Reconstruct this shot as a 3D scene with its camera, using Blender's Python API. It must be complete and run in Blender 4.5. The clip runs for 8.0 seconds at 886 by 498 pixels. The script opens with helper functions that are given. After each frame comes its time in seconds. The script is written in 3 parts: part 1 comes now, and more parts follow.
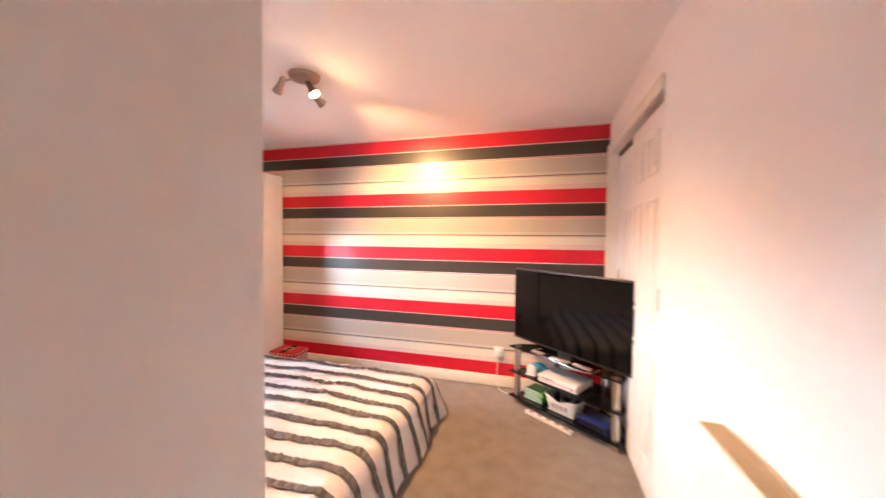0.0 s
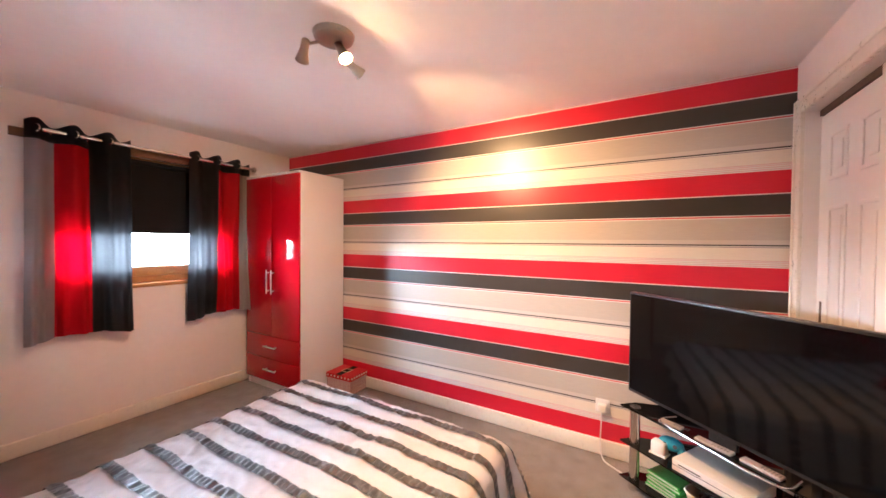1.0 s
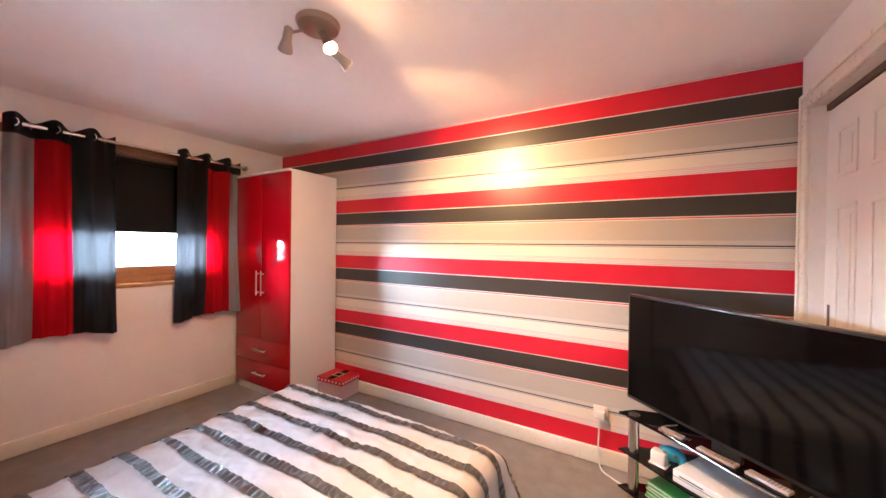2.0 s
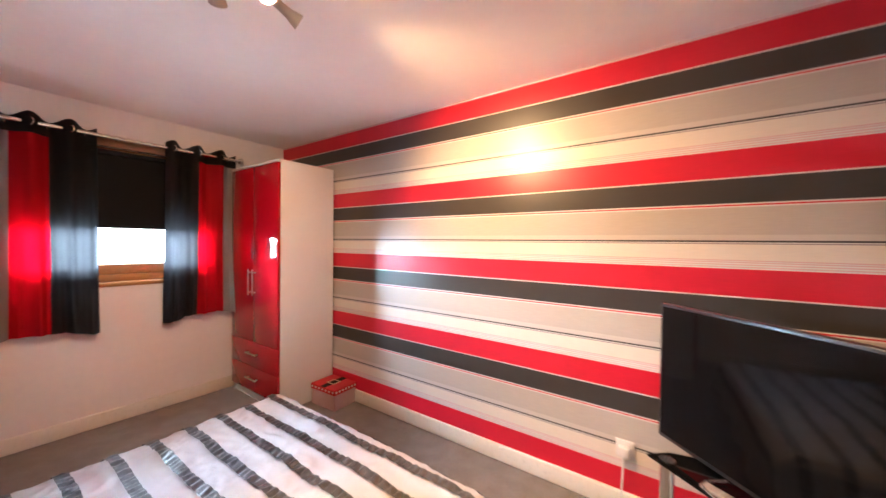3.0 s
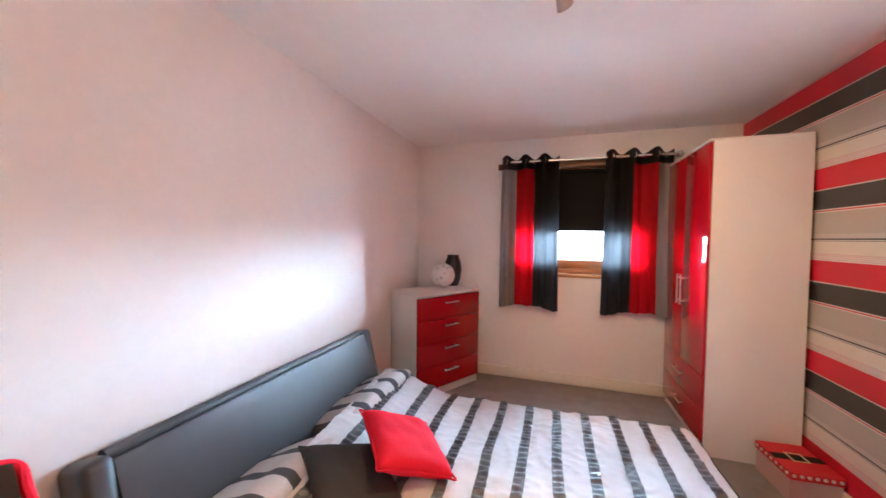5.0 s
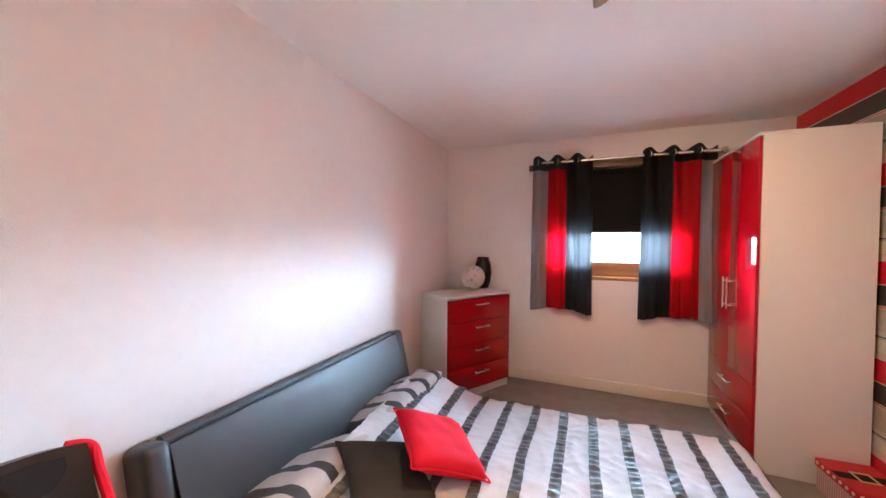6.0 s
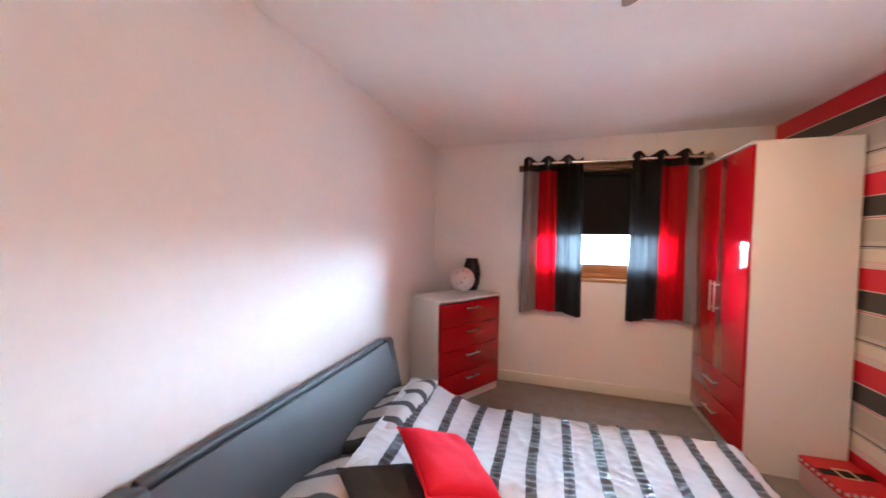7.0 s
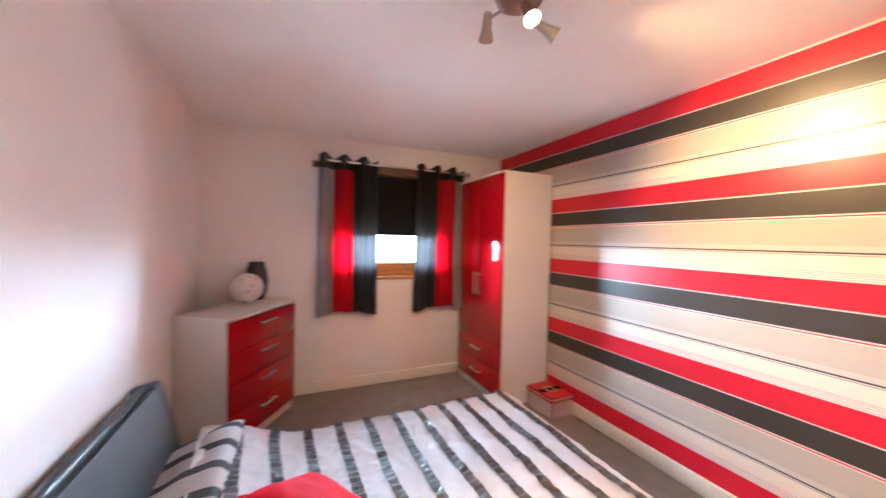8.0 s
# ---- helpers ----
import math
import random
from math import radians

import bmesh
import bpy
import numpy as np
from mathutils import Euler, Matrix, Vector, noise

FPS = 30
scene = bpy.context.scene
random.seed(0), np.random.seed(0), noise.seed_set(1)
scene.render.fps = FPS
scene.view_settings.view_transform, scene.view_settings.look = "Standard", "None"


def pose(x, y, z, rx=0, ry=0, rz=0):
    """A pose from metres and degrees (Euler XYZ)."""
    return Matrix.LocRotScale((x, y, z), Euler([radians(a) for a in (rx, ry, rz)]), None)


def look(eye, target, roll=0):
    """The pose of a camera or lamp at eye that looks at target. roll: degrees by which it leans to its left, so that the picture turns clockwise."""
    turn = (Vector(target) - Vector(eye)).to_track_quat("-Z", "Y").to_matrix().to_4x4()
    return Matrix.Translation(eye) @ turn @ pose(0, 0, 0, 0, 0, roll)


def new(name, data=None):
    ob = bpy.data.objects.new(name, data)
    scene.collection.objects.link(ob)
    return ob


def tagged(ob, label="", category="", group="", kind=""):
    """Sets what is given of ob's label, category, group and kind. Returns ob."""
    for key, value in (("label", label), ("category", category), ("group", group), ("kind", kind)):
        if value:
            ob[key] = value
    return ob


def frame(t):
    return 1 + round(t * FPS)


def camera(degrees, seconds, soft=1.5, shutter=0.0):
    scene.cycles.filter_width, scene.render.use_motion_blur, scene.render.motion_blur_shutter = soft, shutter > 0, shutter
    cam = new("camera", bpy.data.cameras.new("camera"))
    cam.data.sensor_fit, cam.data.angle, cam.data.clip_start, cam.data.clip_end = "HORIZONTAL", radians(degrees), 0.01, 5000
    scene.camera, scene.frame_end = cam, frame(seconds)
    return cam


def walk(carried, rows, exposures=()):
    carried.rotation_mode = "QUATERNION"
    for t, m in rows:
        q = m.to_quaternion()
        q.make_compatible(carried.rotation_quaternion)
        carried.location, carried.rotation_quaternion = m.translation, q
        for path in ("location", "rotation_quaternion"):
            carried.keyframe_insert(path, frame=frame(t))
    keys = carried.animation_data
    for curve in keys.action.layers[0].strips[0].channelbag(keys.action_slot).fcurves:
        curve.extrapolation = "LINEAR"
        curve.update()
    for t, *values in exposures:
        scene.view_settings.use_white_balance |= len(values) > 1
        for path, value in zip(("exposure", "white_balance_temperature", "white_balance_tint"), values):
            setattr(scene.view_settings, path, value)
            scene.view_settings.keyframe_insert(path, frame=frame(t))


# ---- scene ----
cam = camera(104.4, 8.0, shutter=0.5)
PATH = [
    (0, (0.216, 0.133, 1.367), (-0.339, 2.053, 1.303), 0.5),
    (0.5, (0.094, 0.525, 1.367), (-0.77, 2.328, 1.31), 0.6),
    (1, (0.05, 0.802, 1.398), (-0.95, 2.534, 1.361), 0.5),
    (2.5, (0.067, 0.979, 1.372), (-0.934, 2.711, 1.356), 0.8),
    (3, (0.084, 1.314, 1.373), (-1.073, 2.945, 1.339), 0.7),
    (3.5, (-0.007, 1.681, 1.381), (-1.591, 2.901, 1.317), 1.1),
    (4, (-0.048, 1.809, 1.396), (-1.98, 2.321, 1.341), 1.0),
    (4.5, (0.027, 1.863, 1.395), (-1.957, 1.616, 1.329), 0.7),
    (5, (0.044, 1.845, 1.378), (-1.859, 1.233, 1.313), 0.7),
    (6.5, (0.064, 1.788, 1.363), (-1.782, 1.021, 1.318), 0.5),
    (7, (0.018, 1.628, 1.412), (-1.887, 1.025, 1.343), 0.9),
    (7.5, (-0.032, 1.443, 1.433), (-2.03, 1.456, 1.355), 0.7),
    (8, (-0.086, 1.148, 1.415), (-1.916, 1.953, 1.366), 1.2),
]
walk(cam, [(t, look(eye, target, roll)) for t, eye, target, roll in PATH], [(0.0, 3.86, 6700, 15), (0.6, 3.76, 6300, 14), (3.2, 3.68, 5950, 10), (4.8, 3.70, 5600, 5), (7.2, 3.68, 5600, 5), (8.0, 3.68, 5800, 8)])

# ---- plan (metres) ----
WEST, EAST, SOUTH, NORTH, CEIL = -3.40, 0.745, 0.455, 3.30, 2.34
NOOK = -0.092          # west face of the entrance passage
BACK = -1.0           # end of the passage behind the start
THICK = 0.30
WIN_Y0, WIN_Y1, WIN_Z0, WIN_Z1 = 1.48, 2.62, 1.02, 2.06

# ---- light ----
world = bpy.data.worlds.new("sky")
scene.world = world
world.use_nodes = True
wn = world.node_tree
sky = wn.nodes.new("ShaderNodeTexSky")
sky.sky_type, sky.sun_disc = "NISHITA", False
sky.sun_elevation, sky.sun_rotation = radians(46), radians(177)
sky.air_density, sky.dust_density = 1.0, 4.0
wn.links.new(sky.outputs[0], wn.nodes["Background"].inputs[0])
wn.nodes["Background"].inputs[1].default_value = 0.10
sun_data = bpy.data.lights.new("sun", "SUN")
sun_data.energy, sun_data.angle, sun_data.color = 1.5, radians(12), (1.0, 0.95, 0.88)
sun = new("sun", sun_data)
sun.matrix_world = look((1.0, -15, 17), (0, 1.5, 0))

# the bright overcast distance beyond the window: palest just over the horizon
def glow(name, strength):
    m = bpy.data.materials.new(name)
    m.use_nodes = True
    nt = m.node_tree
    em = nt.nodes.new("ShaderNodeEmission")
    em.inputs[0].default_value, em.inputs[1].default_value = (0.66, 0.85, 1.0, 1), strength
    nt.links.new(em.outputs[0], nt.nodes["Material Output"].inputs[0])
    return m


SKY_X, SKY_Y0, SKY_Y1 = -6.7, -1.6, 6.8
sky_mesh = bpy.data.meshes.new("backdrop")
levels = ((-1.0, 3.5), (1.46, 38.0), (1.72, 27.0), (2.1, 14.0), (3.3, 0.0))
corners = [(SKY_X, y, z) for z, _ in levels for y in (SKY_Y0, SKY_Y1)]
sky_mesh.from_pydata(corners, [], [(2 * i, 2 * i + 2, 2 * i + 3, 2 * i + 1) for i in range(len(levels) - 1)])
for nm, (_, strength) in zip(("far_haze", "bright_horizon", "low_sky", "white_sky"), levels):
    sky_mesh.materials.append(glow(nm, strength))
for i, poly in enumerate(sky_mesh.polygons):
    poly.material_index = i
tagged(new("backdrop", sky_mesh), "plain white overcast sky and pale haze beyond the window", "sky", kind="structure")

WARM = (1.0, 0.56, 0.24)


def bulb_lamp(name, eye, target, watts, cone, blend=0.6, size=0.03):
    d = bpy.data.lights.new(name, "SPOT")
    d.energy, d.color, d.spot_size, d.spot_blend, d.shadow_soft_size = watts, WARM, radians(cone), blend, size
    ob = new(name, d)
    ob.matrix_world = look(eye, target)
    return ob


# the three lit bulbs of the ceiling light
LAMP = Vector((-1.18, 1.92, CEIL))
HEADS = (((0.03, 0.02, -0.072), (1.0, 0.02, -1.60), 17.5), ((-0.115, -0.07, -0.075), (-1.0, 0.50, -0.78), 5.4), ((-0.01, 0.135, -0.085), (0.30, 0.95, -0.52), 16.0))
for at, aim, watts in HEADS:
    aim = Vector(aim).normalized()
    eye = LAMP + Vector(at) + aim * 0.066
    bulb_lamp("bulb_light", eye, eye + aim, watts, 96, 1.0, 0.036)

# ---- materials ----
def mat(name):
    m = bpy.data.materials.new(name)
    m.use_nodes = True
    return m, m.node_tree.nodes, m.node_tree.links, m.node_tree.nodes["Principled BSDF"]


def plain(name, colour, rough=0.5, metal=0.0, vary=0.08, scale=6.0, bump=0.0, bump_scale=150.0, coat=0.0, sheen=0.0, trans=0.0, glow=None):
    """A surface with two scales of variation in colour and a fine relief."""
    m, n, l, b = mat(name)
    tc = n.new("ShaderNodeTexCoord")
    big = n.new("ShaderNodeTexNoise")
    big.inputs["Scale"].default_value, big.inputs["Detail"].default_value = scale, 4
    l.new(tc.outputs["Object"], big.inputs["Vector"])
    fine = n.new("ShaderNodeTexNoise")
    fine.inputs["Scale"].default_value, fine.inputs["Detail"].default_value = scale * 14, 3
    l.new(tc.outputs["Object"], fine.inputs["Vector"])
    add = n.new("ShaderNodeMath")
    add.operation = "ADD"
    l.new(big.outputs[0], add.inputs[0])
    l.new(fine.outputs[0], add.inputs[1])
    ramp = n.new("ShaderNodeMapRange")
    ramp.inputs[1].default_value, ramp.inputs[2].default_value = 0.6, 1.4
    ramp.inputs[3].default_value, ramp.inputs[4].default_value = 1 - vary, 1 + vary
    l.new(add.outputs[0], ramp.inputs[0])
    mul = n.new("ShaderNodeVectorMath")
    mul.operation = "SCALE"
    mul.inputs[0].default_value = colour
    l.new(ramp.outputs[0], mul.inputs["Scale"])
    l.new(mul.outputs[0], b.inputs["Base Color"])
    rr = n.new("ShaderNodeMapRange")
    rr.inputs[1].default_value, rr.inputs[2].default_value = 0.3, 0.7
    rr.inputs[3].default_value, rr.inputs[4].default_value = rough * 0.88, min(1.0, rough * 1.12)
    l.new(fine.outputs[0], rr.inputs[0])
    l.new(rr.outputs[0], b.inputs["Roughness"])
    b.inputs["Metallic"].default_value = metal
    b.inputs["Coat Weight"].default_value = coat
    b.inputs["Coat Roughness"].default_value = 0.05
    b.inputs["Sheen Weight"].default_value = sheen
    if bump:
        bt = n.new("ShaderNodeTexNoise")
        bt.inputs["Scale"].default_value, bt.inputs["Detail"].default_value = bump_scale, 3
        l.new(tc.outputs["Object"], bt.inputs["Vector"])
        bp = n.new("ShaderNodeBump")
        bp.inputs["Strength"].default_value, bp.inputs["Distance"].default_value = bump, 0.004
        l.new(bt.outputs[0], bp.inputs["Height"])
        l.new(bp.outputs[0], b.inputs["Normal"])
    if trans:
        tr = n.new("ShaderNodeBsdfTranslucent")
        tr.inputs["Color"].default_value = (*(glow or colour), 1)
        mx = n.new("ShaderNodeMixShader")
        mx.inputs[0].default_value = trans
        l.new(b.outputs[0], mx.inputs[1])
        l.new(tr.outputs[0], mx.inputs[2])
        l.new(mx.outputs[0], n["Material Output"].inputs["Surface"])
    return m


M_WALL = plain("wall_paint", (0.87, 0.82, 0.785), 0.75, vary=0.025, scale=1.6, bump=0.12, bump_scale=260)
M_CEIL = plain("ceiling_paint", (0.93, 0.895, 0.865), 0.8, vary=0.02, scale=1.2, bump=0.10, bump_scale=120)
M_GLOSS_WHITE = plain("white_gloss_paint", (0.84, 0.79, 0.70), 0.3, vary=0.03, scale=3, bump=0.012, bump_scale=60)
M_DOOR = plain("door_eggshell_paint", (0.80, 0.76, 0.71), 0.42, vary=0.02, scale=2.5)
M_CARPET = plain("carpet", (0.225, 0.190, 0.162), 0.95, vary=0.32, scale=9, bump=0.9, bump_scale=420, sheen=0.3)
M_CARCASS = plain("white_melamine", (0.78, 0.75, 0.72), 0.4, vary=0.015, scale=3)
M_RED_GLOSS = plain("red_gloss_front", (0.38, 0.003, 0.009), 0.035, vary=0.02, scale=2)
M_CHROME = plain("brushed_chrome", (0.72, 0.71, 0.69), 0.24, metal=1.0, vary=0.05, scale=20)
M_HANDLE = plain("satin_handle", (0.86, 0.85, 0.83), 0.45, metal=0.85, vary=0.03, scale=20)
M_BRONZE = plain("satin_nickel", (0.45, 0.38, 0.31), 0.34, metal=1.0, vary=0.06, scale=20)
M_LEATHER = plain("black_faux_leather", (0.026, 0.028, 0.032), 0.42, vary=0.10, scale=12, bump=0.06, bump_scale=260)
M_BLACK_PLASTIC = plain("black_plastic", (0.012, 0.012, 0.013), 0.3, vary=0.1, scale=10)
M_SCREEN = plain("television_screen", (0.003, 0.003, 0.0035), 0.06, vary=0.05, scale=4)
M_SCREEN.node_tree.nodes["Principled BSDF"].inputs["IOR"].default_value = 1.33
M_BLACK_GLASS = plain("black_glass", (0.004, 0.004, 0.005), 0.04, vary=0.05, scale=4)
M_BLACK_GLASS.node_tree.nodes["Principled BSDF"].inputs["IOR"].default_value = 1.3
M_PINE = plain("stained_pine", (0.42, 0.20, 0.07), 0.4, vary=0.18, scale=7)
M_DARKWOOD = plain("dark_stained_batten", (0.16, 0.075, 0.035), 0.45, vary=0.2, scale=9)
M_DUVET = plain("white_cotton", (0.62, 0.605, 0.62), 0.85, vary=0.03, scale=5, bump=0.35, bump_scale=28)
M_RIBBON = plain("charcoal_satin_ribbon", (0.095, 0.102, 0.112), 0.33, vary=0.6, scale=24, bump=0.5, bump_scale=70)
M_RED_FABRIC = plain("red_cotton", (0.70, 0.010, 0.032), 0.85, vary=0.08, scale=10, bump=0.5, bump_scale=45)
M_BLACK_FABRIC = plain("black_cotton", (0.020, 0.019, 0.020), 0.9, vary=0.15, scale=10, bump=0.3, bump_scale=300)
M_BLIND = plain("black_blind_cloth", (0.007, 0.007, 0.008), 0.8, vary=0.1, scale=10)
M_CHARCOAL = plain("charcoal_cotton", (0.046, 0.043, 0.045), 0.9, vary=0.12, scale=10, bump=0.5, bump_scale=45)
M_PLASTIC_WHITE = plain("white_plastic", (0.75, 0.73, 0.70), 0.35, vary=0.02)
M_SHEET = plain("cream_sheet", (0.66, 0.62, 0.60), 0.85, vary=0.05, scale=6, bump=0.3, bump_scale=25)


def bands_material(name, axis, start, period, bands, rough, weave=0.0, trans=0.0):
    """Bands of colour along one axis of the object: bands are (from, colour), in metres within the period."""
    m, n, l, b = mat(name)
    tc = n.new("ShaderNodeTexCoord")
    sep = n.new("ShaderNodeSeparateXYZ")
    l.new(tc.outputs["Object"], sep.inputs[0])
    off = n.new("ShaderNodeMath")
    off.operation, off.inputs[0].default_value = "SUBTRACT", start
    l.new(sep.outputs[axis], off.inputs[1])
    div = n.new("ShaderNodeMath")
    div.operation, div.inputs[1].default_value = "DIVIDE", period
    l.new(off.outputs[0], div.inputs[0])
    fr = n.new("ShaderNodeMath")
    fr.operation = "FRACT"
    l.new(div.outputs[0], fr.inputs[0])
    ramp = n.new("ShaderNodeValToRGB")
    ramp.color_ramp.interpolation = "CONSTANT"
    el = ramp.color_ramp.elements
    for i, (p, c) in enumerate(bands):
        e = el[i] if i < 2 else el.new(p / period)
        e.position, e.color = p / period, (*c, 1)
    l.new(fr.outputs[0], ramp.inputs[0])
    nz = n.new("ShaderNodeTexNoise")
    nz.inputs["Scale"].default_value, nz.inputs["Detail"].default_value = 60, 4
    mp = n.new("ShaderNodeMapping")
    mp.inputs["Scale"].default_value = (0.25, 1, 3.0) if axis == 2 else (1, 1, 1)
    l.new(tc.outputs["Object"], mp.inputs[0])
    l.new(mp.outputs[0], nz.inputs["Vector"])
    mr = n.new("ShaderNodeMapRange")
    mr.inputs[1].default_value, mr.inputs[2].default_value = 0.3, 0.7
    mr.inputs[3].default_value, mr.inputs[4].default_value = 0.965, 1.035
    l.new(nz.outputs[0], mr.inputs[0])
    mul = n.new("ShaderNodeVectorMath")
    mul.operation = "SCALE"
    l.new(ramp.outputs[0], mul.inputs[0])
    l.new(mr.outputs[0], mul.inputs["Scale"])
    l.new(mul.outputs[0], b.inputs["Base Color"])
    b.inputs["Roughness"].default_value = rough
    if weave:
        bp = n.new("ShaderNodeBump")
        bp.inputs["Strength"].default_value, bp.inputs["Distance"].default_value = weave, 0.002
        l.new(nz.outputs[0], bp.inputs["Height"])
        l.new(bp.outputs[0], b.inputs["Normal"])
    return m


RED, INK, TAUPE, CREAM, PINK, PALE = (0.62, 0.010, 0.030), (0.045, 0.040, 0.036), (0.49, 0.44, 0.39), (0.74, 0.67, 0.58), (0.66, 0.40, 0.38), (0.74, 0.70, 0.66)
M_PAPER = bands_material("striped_wallpaper", 2, 1.802, 0.527, [
    (0.0, RED), (0.121, PALE), (0.127, INK), (0.236, PALE), (0.241, RED), (0.248, PALE), (0.254, TAUPE), (0.376, (0.58, 0.53, 0.48)),
    (0.400, INK), (0.409, PALE), (0.413, (0.25, 0.22, 0.2)), (0.417, CREAM), (0.486, PINK), (0.490, PALE), (0.496, PINK), (0.500, PALE),
    (0.506, PINK), (0.510, PALE), (0.516, PINK), (0.520, PALE)], 0.35, 0.12)
leather = M_LEATHER.node_tree.nodes["Principled BSDF"].inputs
leather["Specular IOR Level"].default_value, leather["Coat Weight"].default_value, leather["Coat Roughness"].default_value = 0.8, 0.2, 0.25
M_PAPER.node_tree.nodes["Principled BSDF"].inputs["Specular IOR Level"].default_value = 0.5

for cloth in (M_BLACK_FABRIC, M_BLIND, M_CHARCOAL, M_RED_FABRIC, M_DUVET, M_CARPET, M_WALL):
    cloth.node_tree.nodes["Principled BSDF"].inputs["Specular IOR Level"].default_value = 0.2

# ---- building helpers ----
def thing(name, at, turn=0.0, label="", category="", group=""):
    e = new(name)
    e.empty_display_size = 0.05
    e.matrix_basis = pose(*at, 0, 0, turn)
    return tagged(e, label, category, group)


def mesh_of(name, bm, material, smooth=0.0):
    me = bpy.data.meshes.new(name)
    bm.to_mesh(me)
    bm.free()
    me.materials.append(material)
    if smooth:
        me.shade_smooth()
        me.set_sharp_from_angle(angle=radians(smooth))
    return me


def part(name, bm, material, parent=None, label="", smooth=35.0):
    ob = new(name, mesh_of(name, bm, material, smooth))
    ob.parent = parent
    return tagged(ob, label)


def block(lo, hi, bevel=0.0, seg=2, bm=None):
    bm = bm or bmesh.new()
    lo, hi = Vector(lo), Vector(hi)
    made = bmesh.ops.create_cube(bm, size=1.0, matrix=Matrix.Translation((lo + hi) / 2) @ Matrix.Diagonal((*(hi - lo), 1)))
    if bevel:
        edges = {e for v in made["verts"] for e in v.link_edges}
        bmesh.ops.bevel(bm, geom=list(edges), offset=bevel, segments=seg, profile=0.5, affect="EDGES")
    return bm


def rod(a, b, r, r2=None, seg=16, bm=None):
    bm = bm or bmesh.new()
    a, b = Vector(a), Vector(b)
    m = Matrix.Translation((a + b) / 2) @ (b - a).to_track_quat("Z", "Y").to_matrix().to_4x4()
    bmesh.ops.create_cone(bm, cap_ends=True, segments=seg, radius1=r, radius2=r if r2 is None else r2, depth=(b - a).length, matrix=m)
    return bm


def lathe(profile, seg=32, bm=None, m=Matrix()):
    """Turns a profile of (radius, z) round the z axis."""
    bm = bm or bmesh.new()
    rings = []
    for r, z in profile:
        rings.append([bm.verts.new(m @ Vector((r * math.cos(2 * math.pi * i / seg), r * math.sin(2 * math.pi * i / seg), z))) for i in range(seg)])
    for a, b in zip(rings, rings[1:]):
        for i in range(seg):
            bm.faces.new((a[i], a[(i + 1) % seg], b[(i + 1) % seg], b[i]))
    bm.faces.new(rings[0][::-1])
    bm.faces.new(rings[-1])
    return bm


def tube(points, r, seg=8, bm=None):
    """A round tube along a smooth line through the points."""
    bm = bm or bmesh.new()
    pts = [Vector(p) for p in points]
    line = []
    for i in range(len(pts) - 1):
        p0, p1, p2, p3 = pts[max(i - 1, 0)], pts[i], pts[i + 1], pts[min(i + 2, len(pts) - 1)]
        for k in range(6):
            t = k / 6
            line.append(0.5 * ((2 * p1) + (p2 - p0) * t + (2 * p0 - 5 * p1 + 4 * p2 - p3) * t * t + (3 * p1 - p0 - 3 * p2 + p3) * t ** 3))
    line.append(pts[-1])
    rings = []
    for i, p in enumerate(line):
        d = (line[min(i + 1, len(line) - 1)] - line[max(i - 1, 0)]).normalized()
        q = d.to_track_quat("Z", "Y")
        rings.append([bm.verts.new(p + q @ Vector((r * math.cos(2 * math.pi * k / seg), r * math.sin(2 * math.pi * k / seg), 0))) for k in range(seg)])
    for a, b in zip(rings, rings[1:]):
        for k in range(seg):
            bm.faces.new((a[k], a[(k + 1) % seg], b[(k + 1) % seg], b[k]))
    bm.faces.new(rings[0][::-1])
    bm.faces.new(rings[-1])
    return bm


def sheet(f, nu, nv, thick=0.0):
    """A surface from f(u, v), u and v in 0..1; with a thickness it gets a back and closed rims."""
    bm = bmesh.new()
    g = [[bm.verts.new(f(i / nu, j / nv)) for j in range(nv + 1)] for i in range(nu + 1)]
    for i in range(nu):
        for j in range(nv):
            bm.faces.new((g[i][j], g[i + 1][j], g[i + 1][j + 1], g[i][j + 1]))
    bm.normal_update()
    if thick:
        bmesh.ops.solidify(bm, geom=bm.faces[:], thickness=thick)
    return bm


def structure(name, bm, material, label, category, smooth=35.0):
    ob = new(name, mesh_of(name, bm, material, smooth))
    return tagged(ob, label, category, kind="structure")


# ---- the room ----
structure("floor", block((WEST - THICK, BACK - 0.2, -0.12), (EAST + 0.9, NORTH + 0.2, 0)), M_CARPET, "grey-brown cut pile carpet over the whole floor", "carpet")
structure("ceiling", block((WEST - THICK, BACK - 0.2, CEIL), (EAST + 0.9, NORTH + 0.2, CEIL + 0.12)), M_CEIL, "plain white painted ceiling", "ceiling")
structure("wall_north", block((WEST, NORTH, 0), (EAST, NORTH + 0.15, CEIL)), M_PAPER, "feature wall in red, black, taupe and cream striped wallpaper", "wall")
structure("wall_south", block((WEST, SOUTH - 0.12, 0), (NOOK, SOUTH, CEIL)), M_WALL, "plain off-white painted wall behind the bed", "wall")
structure("wall_passage_west", block((NOOK - 0.12, BACK, 0), (NOOK, SOUTH - 0.12, CEIL)), M_WALL, "plain off-white painted wall of the entrance passage", "wall")
structure("wall_passage_end", block((NOOK - 0.12, BACK - 0.12, 0), (EAST + 0.9, BACK, CEIL)), M_WALL, "plain off-white painted end wall", "wall")

